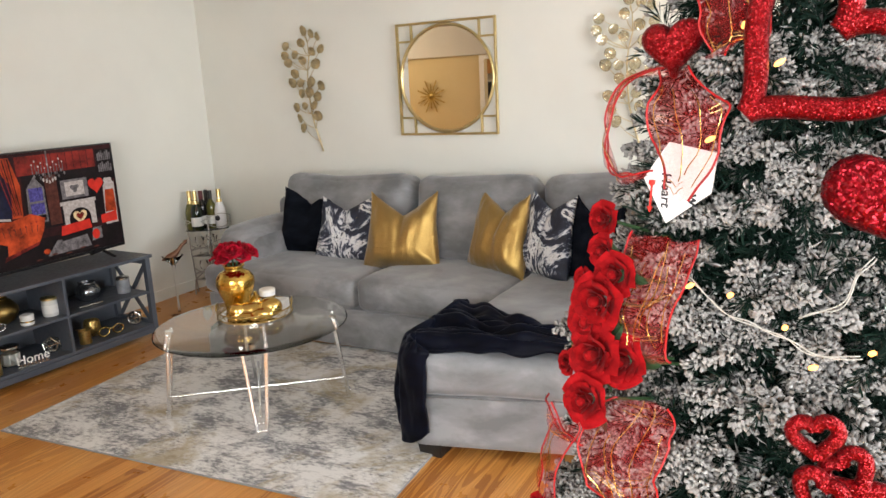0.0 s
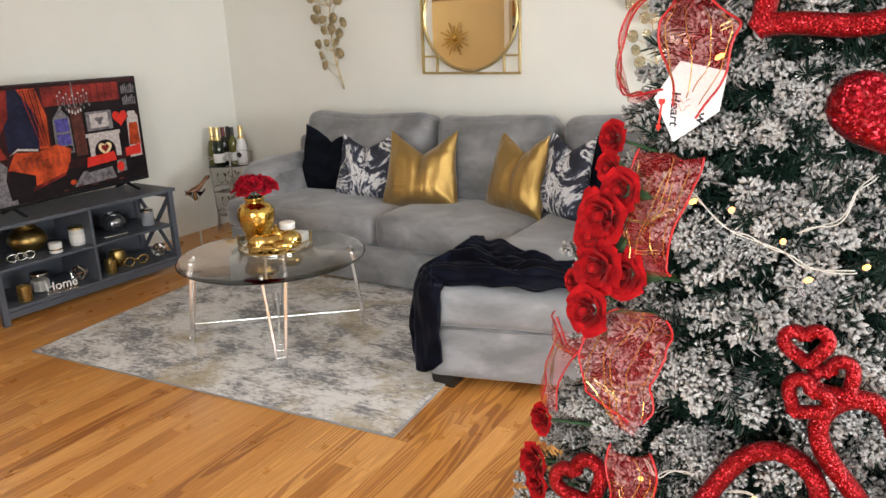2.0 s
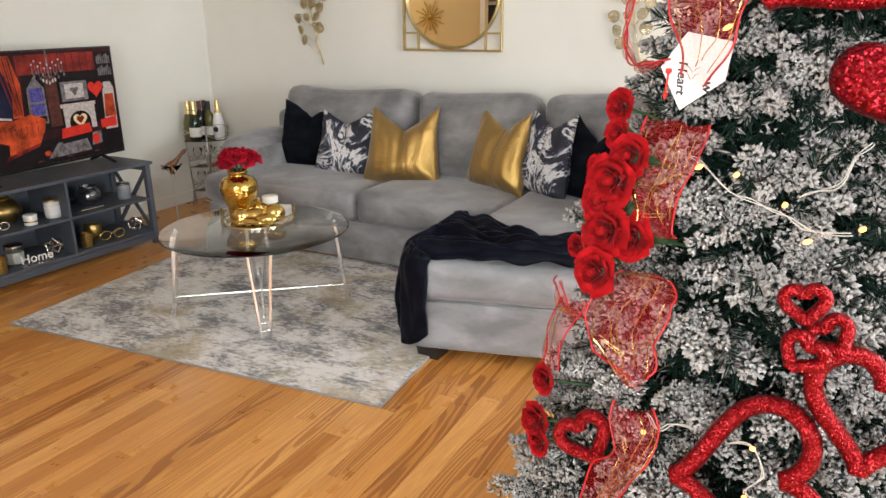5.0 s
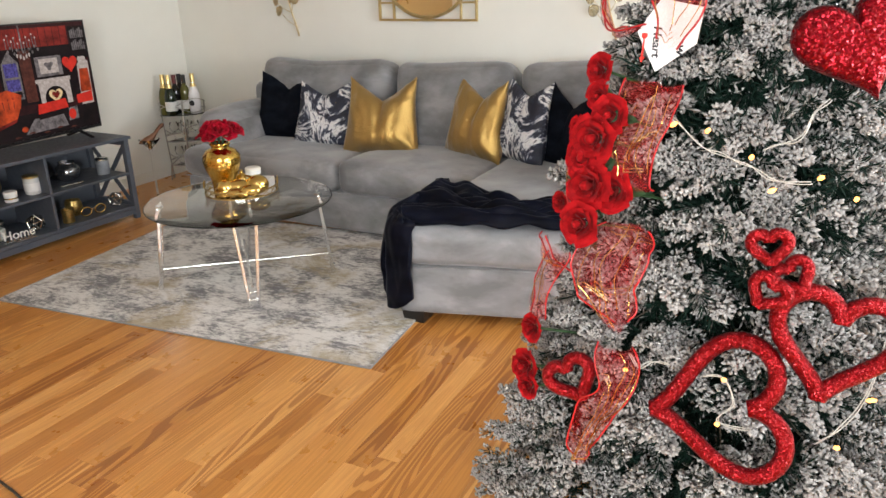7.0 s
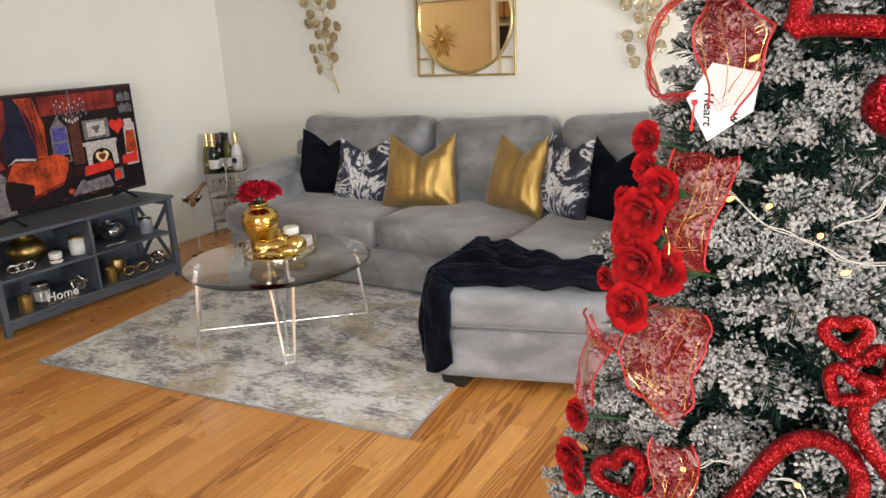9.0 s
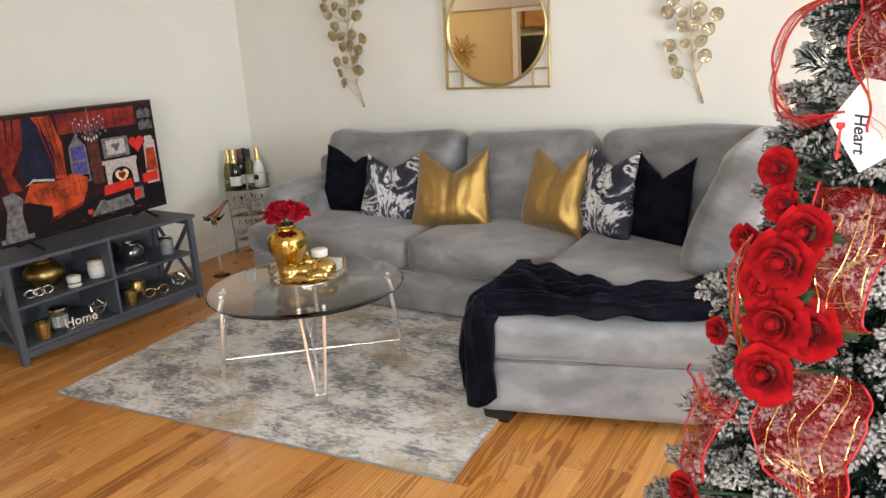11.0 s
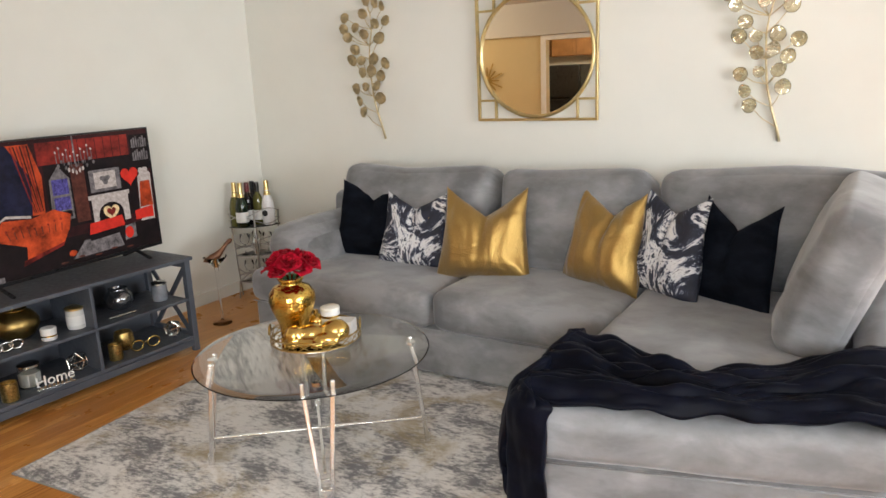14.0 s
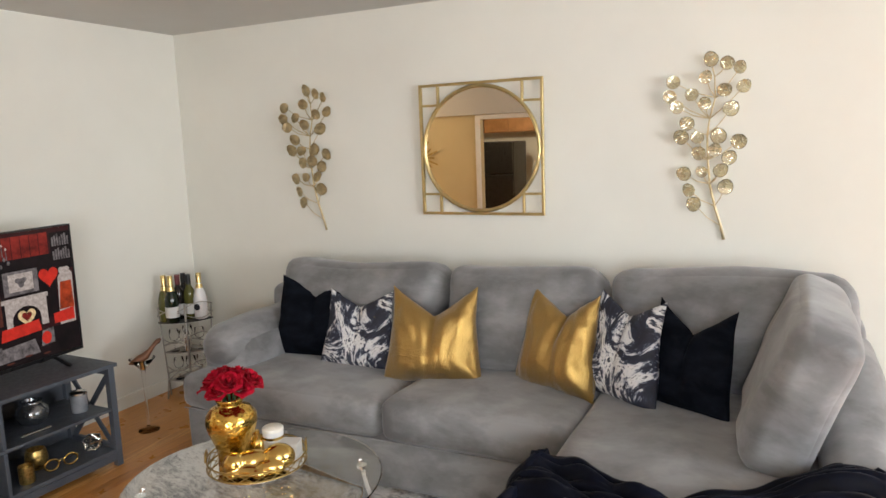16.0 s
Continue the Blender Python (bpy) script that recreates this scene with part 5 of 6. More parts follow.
def make_figurine():
    """A sleeping figure curled on its side, one smooth gold casting."""
    bm = bmesh.new()
    for c, s in (((-0.085, -0.01, 0.045), (0.042, 0.042, 0.042)), ((-0.02, 0.01, 0.042), (0.075, 0.042, 0.042)), ((0.075, 0.012, 0.052), (0.060, 0.050, 0.050)), ((0.05, -0.035, 0.032), (0.055, 0.028, 0.028)),
                 ((-0.03, -0.038, 0.022), (0.065, 0.020, 0.020)), ((-0.085, -0.045, 0.016), (0.028, 0.018, 0.016)), ((0.01, -0.055, 0.018), (0.03, 0.02, 0.017)), ((-0.12, 0.0, 0.024), (0.025, 0.02, 0.022))):
        bmesh.ops.create_icosphere(bm, subdivisions=3, radius=1.0, matrix=Matrix.Translation(c) @ Matrix.Diagonal((*s, 1)))
    ob = part("figurine", bm, GOLD, None, smooth=True)
    ob.matrix_world = pose(-2.215, 2.625, TT, 0, 0, 30)
    tagged(ob, "shiny gold curled-up figurine lying on the tray", "figurine")
    md = ob.modifiers.new("blend", "REMESH")
    md.mode, md.voxel_size, md.use_smooth_shade = "VOXEL", 0.005, True
    sm = ob.modifiers.new("soften", "SMOOTH")
    sm.factor, sm.iterations = 0.5, 6


make_figurine()
bx = part("gift_box", bm_box((-0.045, -0.035, 0), (0.045, 0.035, 0.052), 0.002), PAPER)
bx.matrix_world = pose(-2.215, 2.80, TT, 0, 0, 20)
tagged(bx, "small white card box on the tray", "box")
j = make_jar(-2.26, 2.775 + 0.03, TT + 0.0, 0.040, 0.085, PAPER, None, CANDLE, "jar_candle", "white ceramic jar candle on the tray")
j.location = (-2.285, 2.80, TT)
part("band", bm_lathe([(0.0406, 0.055), (0.0406, 0.066)], 28, cap=False), GOLD, j)
turned("gold_candle", "small round gold candle holder on the tray", "candle", -2.345, 2.775, TT, [(0.03, 0), (0.038, 0.015), (0.038, 0.045), (0.026, 0.06), (0.012, 0.068), (0.010, 0.085)], GOLD)

# ---- flocked christmas tree ----
CX, CY, CK, CH = 0.172, 1.53, 0.236, 2.50
HANG = Vector((0.013, 0.0, -0.008))  # where the ornaments hang, against the tree


def cone(z):
    return max(0.02, CK * (CH - z))


FLOCK = plain("flocked_needles", (0.30, 0.284, 0.271), 0.95, vary=0.25, scale=22, fine=0, shine=0.1)
PINE = plain("pine_needles", (0.006, 0.016, 0.011), 0.7, vary=0.4, scale=40, fine=0, shine=0.1)
BARK = plain("tree_stem", (0.06, 0.045, 0.03), 0.8, vary=0.3, scale=30)


def make_tree():
    t = thing("christmas_tree", "snow-flocked artificial christmas tree hung with red valentine ornaments", "tree", pose(CX, CY, 0))
    part("trunk", bm_lathe([(0.028, 0.0), (0.026, 0.6), (0.018, 1.6), (0.008, 2.36)], 12), BARK, t)
    bm = bmesh.new()
    for k in range(4):
        bar(bm, (0, 0, 0.06), (0.30 * math.cos(k * 1.571 + 0.4), 0.30 * math.sin(k * 1.571 + 0.4), 0.012), 0.03, 0.02)
    part("tree_stand", bm, BARK, t)
    rnd = random.Random(7)

    def sprig(n, flock, thick):
        """A bottle-brush twig of unit length 0.08 along z: thin needles, lumps of flock on their ends."""
        vs, fs, ks = [], [], []

        def needle(p, d, ln, w):
            a = d.orthogonal().normalized()
            b = d.cross(a)
            ang = rnd.random() * 6.28
            b = a * math.cos(ang) + b * math.sin(ang)
            m = len(vs)
            vs.extend((p, p + d * ln * 0.6 + b * w, p + d * ln * 0.6 - b * w, p + d * ln))
            fs.extend(((m, m + 1, m + 2), (m + 1, m + 3, m + 2)))
            ks.extend((1, 1))

        def lump(p, d, ln, r):
            a = d.orthogonal().normalized()
            b = d.cross(a)
            m, ph = len(vs), rnd.random() * 6.28
            ring = [p + d * ln * rnd.uniform(0.45, 0.85) + (a * math.cos(ph + q * 2.09) + b * math.sin(ph + q * 2.09)) * r * rnd.uniform(0.7, 1.3) for q in range(3)]
            vs.extend((p, *ring, p + d * ln))
            for q in range(3):
                e, g = m + 1 + q, m + 1 + (q + 1) % 3
                fs.extend(((m, g, e), (m + 4, e, g)))
            ks.extend((0,) * 6)

        for i in range(n):
            f = (i + rnd.random()) / n
            ang = rnd.random() * 6.28
            o = Vector((math.cos(ang), math.sin(ang), 0.30 + 1.5 * f ** 3 + rnd.uniform(-0.2, 0.3))).normalized()
            ln = rnd.uniform(0.019, 0.028) * (1 - 0.25 * f)
            p = Vector((0, 0, 0.08 * f))
            needle(p, o, ln, 0.0009)
            if rnd.random() < flock * min(1.0, 0.45 + 1.5 * f):
                bend = (o + Vector((rnd.gauss(0, 0.3), rnd.gauss(0, 0.3), rnd.gauss(0, 0.3)))).normalized()
                lump(p + o * ln * rnd.uniform(0.35, 0.6), bend, rnd.uniform(0.010, 0.016), thick * rnd.uniform(0.7, 1.3))
        return np.array([tuple(v) for v in vs], dtype=np.float64), np.array(fs), np.array(ks)

    white = [sprig(120, 1.0, 0.0044) for _ in range(8)]
    patchy = [sprig(95, 0.5, 0.0038) for _ in range(5)]
    green = [sprig(70, 0.06, 0.0016) for _ in range(4)]
    coarse = [sprig(40, 0.8, 0.0034) for _ in range(4)]

    def place(out, kinds, base, d, ln):
        v, f, k = rnd.choice(kinds)
        m = np.array(d.to_track_quat("Z", "Y").to_matrix()) * (ln / 0.08)
        ang = rnd.random() * 6.28
        c, q = math.cos(ang), math.sin(ang)
        m = m @ np.array(((c, -q, 0), (q, c, 0), (0, 0, 1)))
        out.append((v @ m.T + np.array(base), f, k))

    def stick(out, a, b, r):
        d = (b - a).normalized()
        u = d.orthogonal().normalized()
        w = d.cross(u)
        out.append((np.array([tuple(x) for x in (a + u * r, a + w * r - u * r * 0.5, a - w * r - u * r * 0.5, b)]), np.array(((0, 1, 3), (1, 2, 3), (2, 0, 3))), np.array((2, 2, 2))))

    def link(name, out, kind=""):
        n, fs = 0, []
        for v, f, k in out:
            fs.append(f + n)
            n += len(v)
        v, f, k = np.concatenate([o[0] for o in out]), np.concatenate(fs), np.concatenate([o[2] for o in out])
        me = bpy.data.meshes.new(name)
        me.vertices.add(len(v))
        me.vertices.foreach_set("co", v.ravel())
        me.loops.add(f.size)
        me.loops.foreach_set("vertex_index", f.ravel())
        me.polygons.add(len(f))
        me.polygons.foreach_set("loop_start", np.arange(0, f.size, 3))
        for mm in (FLOCK, PINE, BARK):
            me.materials.append(mm)
        me.polygons.foreach_set("material_index", k)
        me.update(calc_edges=True)
        me.validate()
        ob = new(name, me)
        ob.parent = t
        return tagged(ob, kind=kind) if kind else ob

    rest, made = [], 0
    z, row = 0.16, 0
    while z < 2.38:
        r = cone(z)
        n = max(5, int(2 * math.pi * r / 0.116))
        for i in range(n):
            a = 2 * math.pi * (i + 0.5 * (row % 2) + rnd.uniform(-0.3, 0.3)) / n
            near = math.sin(a) < 0.45 and z < 1.95
            zz = z + rnd.uniform(-0.03, 0.03)
            rr = max(0.03, cone(zz) * rnd.uniform(0.76, 1.06) - (0.03 if math.sin(a) > -0.35 or math.cos(a) > 0 else -0.006 if z > 0.95 else 0.016))
            out_dir = Vector((math.cos(a), math.sin(a), 0))
            cross = Vector((-math.sin(a), math.cos(a), 0))
            tip = out_dir * rr + Vector((0, 0, zz - 0.02))
            root = out_dir * 0.02 + Vector((0, 0, zz + 0.02 + 0.10 * rr))
            d = (tip - root).normalized()
            own = near and made < 300
            out = [] if own else rest
            stick(out, root, tip, 0.004)
            if near:
                place(out, white, tip - d * 0.045, (d + Vector((0, 0, rnd.uniform(0.0, 0.5)))).normalized(), rnd.uniform(0.075, 0.095))
                for k in range(6):
                    back = rnd.uniform(0.03, 0.11)
                    sd = (d * 0.9 + cross * rnd.choice((-1, 1)) * rnd.uniform(0.3, 1.0) + Vector((0, 0, rnd.uniform(-0.5, 0.7)))).normalized()
                    place(out, white if rnd.random() < 0.72 else patchy, tip - d * min(back, rr * 0.8), sd, rnd.uniform(0.06, 0.095))
                for k in range(10):
                    sd = (d * 0.5 + cross * rnd.uniform(-1.3, 1.3) + Vector((0, 0, rnd.uniform(-0.9, 0.9)))).normalized()
                    place(out, green, root.lerp(tip, rnd.uniform(0.12, 0.74)), sd, rnd.uniform(0.10, 0.16))
            else:
                for k in range(5):
                    place(out, green, root.lerp(tip, rnd.uniform(0.2, 0.7)), (d * 0.5 + cross * rnd.uniform(-1.2, 1.2) + Vector((0, 0, rnd.uniform(-0.8, 0.8)))).normalized(), rnd.uniform(0.10, 0.16))
                for k in range(5):
                    sd = (d * 0.9 + cross * rnd.uniform(-1.0, 1.0) + Vector((0, 0, rnd.uniform(-0.4, 0.6)))).normalized()
                    place(out, coarse, root.lerp(tip, rnd.uniform(0.6, 1.0)), sd, rnd.uniform(0.07, 0.10))
            if own:
                link("branch", out)
                made += 1
        z += 0.090
        row += 1
    tagged(link("foliage", rest, "stuff"), "further flocked branches of the tree")
    return t


make_tree()


# ---- ornaments on the tree ----


def glitter(name, c, sparkle, tilt):
    """Metallic glitter: a crust of tiny flakes, each turned its own way."""
    m, t, b = nodes_of(name)
    v = coords(t)
    vo = t.nodes.new("ShaderNodeTexVoronoi")
    vo.inputs["Scale"].default_value = sparkle
    t.links.new(v, vo.inputs["Vector"])
    t.links.new(ramp(t, vo.outputs["Color"], [(0.2, [x * 0.5 for x in c]), (0.75, c), (0.97, [min(1, x * 1.6 + 0.08) for x in c])]), b.inputs["Base Color"])
    b.inputs["Metallic"].default_value = 0.8
    b.inputs["Roughness"].default_value = 0.30
    sub = put(t, "ShaderNodeVectorMath", {0: vo.outputs["Color"]})
    sub.operation = "MULTIPLY_ADD"
    sub.inputs[1].default_value = (tilt * 2,) * 3
    sub.inputs[2].default_value = (-tilt,) * 3
    geo = t.nodes.new("ShaderNodeNewGeometry")
    add = put(t, "ShaderNodeVectorMath", {0: geo.outputs["Normal"], 1: sub.outputs[0]})
    nor = put(t, "ShaderNodeVectorMath", {0: add.outputs[0]})
    nor.operation = "NORMALIZE"
    t.links.new(nor.outputs[0], b.inputs["Normal"])
    return m


GLITTER = glitter("red_glitter", (0.30, 0.002, 0.006), 640, 0.62)
SEQUIN = glitter("red_sequins", (0.30, 0.002, 0.010), 320, 0.6)
SHEER, _t, _b = nodes_of("sheer_red_mesh")
_v = coords(_t)
_wv = _t.nodes.new("ShaderNodeTexVoronoi")
_wv.inputs["Scale"].default_value = 330
_t.links.new(_v, _wv.inputs["Vector"])
_al = _t.nodes.new("ShaderNodeMapRange")
_al.inputs["From Min"].default_value, _al.inputs["From Max"].default_value = 0.1, 0.6
_al.inputs["To Min"].default_value, _al.inputs["To Max"].default_value = 0.11, 0.24
_t.links.new(_wv.outputs["Distance"], _al.inputs["Value"])
_t.links.new(_al.outputs[0], _b.inputs["Alpha"])
_b.inputs["Base Color"].default_value = (0.42, 0.008, 0.010, 1)
_b.inputs["Roughness"].default_value = 0.45
_b.inputs["Specular IOR Level"].default_value = 0.2
RED_WIRE = plain("red_ribbon_edge", (0.32, 0.006, 0.007), 0.45, vary=0.2)
WIRE = plain("pale_wire", (0.36, 0.34, 0.30), 0.4, vary=0.1)


def heart_frame(tip, angle, unit, face=(0.0, -1.0, 0.12)):
    """Pose of a heart whose tip and lean are given; it faces along face."""
    nrm = Vector(face).normalized()
    up = Vector((math.cos(radians(angle)), 0, math.sin(radians(angle))))
    up = (up - nrm * up.dot(nrm)).normalized()
    m = Matrix((up.cross(nrm), up, nrm)).transposed().to_4x4()
    m.translation = Vector(tip) + HANG + up * 17 * unit
    return m


def heart_pts(unit, n=48):
    return [(16 * math.sin(a) ** 3 * unit, (13 * math.cos(a) - 5 * math.cos(2 * a) - 2 * math.cos(3 * a) - math.cos(4 * a)) * unit, 0) for a in (2 * math.pi * (i + 0.5) / n for i in range(n))]


def make_heart_ring(tip, angle, unit, r, material, label, face=(0.0, -1.0, 0.12)):
    ob = part("heart_ornament", bm_tube(heart_pts(unit), r, 12, True), material, None, smooth=True)
    ob.matrix_world = heart_frame(tip, angle, unit, face)
    return tagged(ob, label, "ornament", "red hearts on the tree")


def make_heart_puff(tip, angle, unit, th, material, label, face=(0.0, -1.0, 0.12)):
    bm = bmesh.new()
    out = heart_pts(unit, 40)
    rings = []
    for f, z in ((1.0, 0.0), (0.94, 0.5), (0.8, 0.8), (0.55, 0.96), (0.2, 1.0)):
        for s in ((1, -1) if f < 1 else (1,)):
            rings.append((s, [bm.verts.new((x * f, y * f, s * z * th)) for x, y, _ in out]))
    for s in (1, -1):
        seq = [rings[0][1]] + [rg for q, rg in rings[1:] if q == s]
        for a, b in zip(seq, seq[1:]):
            for i in range(40):
                bm.faces.new((a[i], a[(i + 1) % 40], b[(i + 1) % 40], b[i]))
        bm.faces.new(seq[-1])
    ob = part("heart_ornament", bm, material, None, smooth=True)
    ob.matrix_world = heart_frame(tip, angle, unit, face)
    return tagged(ob, label, "ornament", "red hearts on the tree")


make_heart_ring((0.125, 1.225, 1.487), 44, 0.0070, 0.0165, GLITTER, "large open red glitter heart hung high on the tree")
make_heart_ring((0.080, 1.105, 0.710), 14, 0.0078, 0.0155, GLITTER, "large open red glitter heart low on the tree", (-0.05, -1.0, 0.25))
make_heart_ring((0.352, 1.130, 0.785), 80, 0.0063, 0.0150, GLITTER, "open red glitter heart beside the lower one", (0.25, -1.0, 0.2))
make_heart_puff((0.365, 1.215, 1.285), 112, 0.0060, 0.035, SEQUIN, "padded heart covered in red sequins on the tree", (0.15, -1.0, 0.1))
make_heart_puff((0.010, 1.295, 1.540), 95, 0.0031, 0.026, GLITTER, "small padded red glitter heart near the top", (-0.2, -1.0, 0.1))
for tip, a in (((0.248, 1.125, 1.022), 100), ((0.235, 1.115, 0.948), 60), ((0.305, 1.145, 0.975), 130), ((-0.050, 1.100, 0.700), 125)):
    make_heart_ring(tip, a, 0.0018 if tip[0] > 0 else 0.0028, 0.0105 if tip[0] > 0 else 0.013, GLITTER, "small open red glitter heart on the tree")


def facing(p, spread=0.0):
    d = Vector((p[0] - CX, (p[1] - CY), 0.10)) + Vector((0, -0.25, 0.0))
    return Matrix.Translation(p) @ d.to_track_quat("Z", "Y").to_matrix().to_4x4()


for k, (p, r) in enumerate((((-0.092, 1.118, 1.055), 0.036), ((-0.043, 1.150, 1.114), 0.037), ((-0.085, 1.160, 1.205), 0.040), ((-0.100, 1.165, 1.168), 0.038), ((-0.086, 1.145, 1.122), 0.040),
                            ((-0.060, 1.170, 1.248), 0.032), ((-0.108, 1.27, 1.316), 0.026), ((-0.092, 1.21, 1.274), 0.024), ((-0.200, 1.222, 0.769), 0.028), ((-0.203, 1.19, 0.692), 0.034), ((-0.19, 1.175, 0.655), 0.026), ((-0.150, 1.30, 1.195), 0.022), ((-0.185, 1.30, 1.035), 0.020))):
    p = Vector(p) + HANG + Vector((0.013 if p[2] > 1.0 else 0.0, 0, 0))
    m = facing(p)
    st = m.inverted() @ Vector((p[0] * 0.6 + CX * 0.4, p[1] * 0.6 + CY * 0.4, p[2] - 0.05))
    make_rose(m, r * 0.98, RED_FELT, "bright red fabric rose pushed into the tree", 20 + k, "roses on the tree", k < 6, st)


def make_ribbon(rows, label, bulge=0.02, threads=4, seed=0):
    """Sheer wired ribbon: rows of centre, width and turn, with gold threads woven in."""
    root = thing("mesh_ribbon", label, "ribbon", None, "sheer ribbon on the tree")
    # smooth the centre line
    cs = [Vector(c) + HANG for c, _, _ in rows]
    n, k = (len(rows) - 1) * 8, 10
    grid = []
    for i in range(n + 1):
        f = i / 8
        a = min(int(f), len(rows) - 2)
        t = f - a
        p0, p1, p2, p3 = cs[max(a - 1, 0)], cs[a], cs[a + 1], cs[min(a + 2, len(cs) - 1)]
        c = 0.5 * ((2 * p1) + (p2 - p0) * t + (2 * p0 - 5 * p1 + 4 * p2 - p3) * t * t + (3 * p1 - p0 - 3 * p2 + p3) * t ** 3)
        w = (rows[a][1] * (1 - t) + rows[a + 1][1] * t) * (1 + 0.10 * math.sin(i * 0.45 + seed))
        tw = radians(rows[a][2] * (1 - t) + rows[a + 1][2] * t)
        side = Vector((math.cos(tw), math.sin(tw), 0.15 * math.sin(i * 0.35 + seed)))
        line = []
        for j in range(k + 1):
            u = -1 + 2 * j / k
            q = c + side * u * w / 2 + Vector((0, -1, 0)) * bulge * (1 - u * u) + noise.noise_vector(Vector((u * 1.6, i * 0.16, seed))) * 0.016
            line.append(q)
        grid.append(line)
    bm = bmesh.new()
    vs = [[bm.verts.new(q) for q in line] for line in grid]
    for i in range(n):
        for j in range(k):
            bm.faces.new((vs[i][j], vs[i + 1][j], vs[i + 1][j + 1], vs[i][j + 1]))
    part("mesh_panel", bm, SHEER, root, smooth=True)
    for j in (0, k):
        part("wired_edge", bm_tube([line[j] for line in grid], 0.0019, 6), RED_WIRE, root, smooth=True)
    rnd = random.Random(seed)
    # bundles of metallic thread woven across, caught in the folds
    for _ in range(threads):
        i = rnd.randint(2, n - 2)
        lo, hi = sorted(rnd.sample(range(k + 1), 2))
        for e in range(2):
            pts = [grid[min(n, max(0, i + e - 1 + (j - lo) // 4))][j] + Vector((0, -0.0015, rnd.uniform(-0.002, 0.002))) for j in range(lo, hi + 1)]
            part("gold_thread", bm_tube(pts, 0.0005, 4), GOLD_DARK, root)
    for _ in range(threads):
        j = rnd.randint(1, k - 1)
        a = rnd.randint(0, max(0, n // 3))
        part("gold_thread", bm_tube([line[j] + Vector((0, -0.0015, 0)) for line in grid[a:a + 2 * n // 3]], 0.0008, 5), GOLD, root)
    return root


LB = "sheer red mesh ribbon with gold threads on the tree"
make_ribbon([((0.06, 1.31, 1.76), 0.09, 0), ((0.095, 1.28, 1.66), 0.11, 10), ((0.10, 1.265, 1.60), 0.08, 0), ((0.075, 1.275, 1.575), 0.03, 0)], LB, seed=1)
make_ribbon([((-0.01, 1.31, 1.555), 0.03, -40), ((-0.085, 1.36, 1.535), 0.022, -50), ((-0.118, 1.37, 1.45), 0.024, -80), ((-0.085, 1.32, 1.385), 0.03, -50), ((-0.03, 1.27, 1.39), 0.03, 0)], "looped sheer red mesh ribbon standing off the tree", 0.004, 1, 2)
make_ribbon([((0.005, 1.29, 1.555), 0.05, 0), ((0.04, 1.245, 1.50), 0.10, 0), ((0.045, 1.22, 1.43), 0.09, 10), ((0.035, 1.225, 1.365), 0.03, 0)], LB, seed=3)
make_ribbon([((0.015, 1.225, 1.305), 0.10, 0), ((0.005, 1.185, 1.235), 0.10, -10), ((-0.01, 1.175, 1.17), 0.085, 0), ((0.005, 1.17, 1.125), 0.06, 0)], LB, 0.025, 6, 4)
make_ribbon([((0.0, 1.16, 1.055), 0.09, 0), ((-0.025, 1.125, 0.98), 0.145, 0), ((-0.015, 1.11, 0.92), 0.12, 10), ((0.01, 1.11, 0.87), 0.035, 0)], LB, 0.03, 6, 5)
make_ribbon([((0.005, 1.11, 0.83), 0.07, 0), ((0.02, 1.075, 0.77), 0.07, 10), ((-0.015, 1.07, 0.70), 0.06, -20), ((-0.04, 1.065, 0.62), 0.05, 0), ((-0.045, 1.07, 0.585), 0.02, 0)], LB, 0.025, 5, 6)
make_ribbon([((-0.155, 1.25, 0.95), 0.05, -40), ((-0.185, 1.25, 0.87), 0.07, -40), ((-0.195, 1.24, 0.79), 0.05, -40)], LB, 0.02, 2, 7)

make_ribbon([((-0.125, 1.27, 1.215), 0.05, -70), ((-0.140, 1.26, 1.15), 0.055, -75), ((-0.138, 1.26, 1.07), 0.06, -70), ((-0.118, 1.265, 0.985), 0.05, -60)], LB, 0.012, 4, 8)
make_ribbon([((-0.205, 1.30, 0.96), 0.05, -60), ((-0.185, 1.27, 0.925), 0.06, -50), ((-0.135, 1.25, 0.91), 0.05, -40)], LB, 0.015, 2, 9)


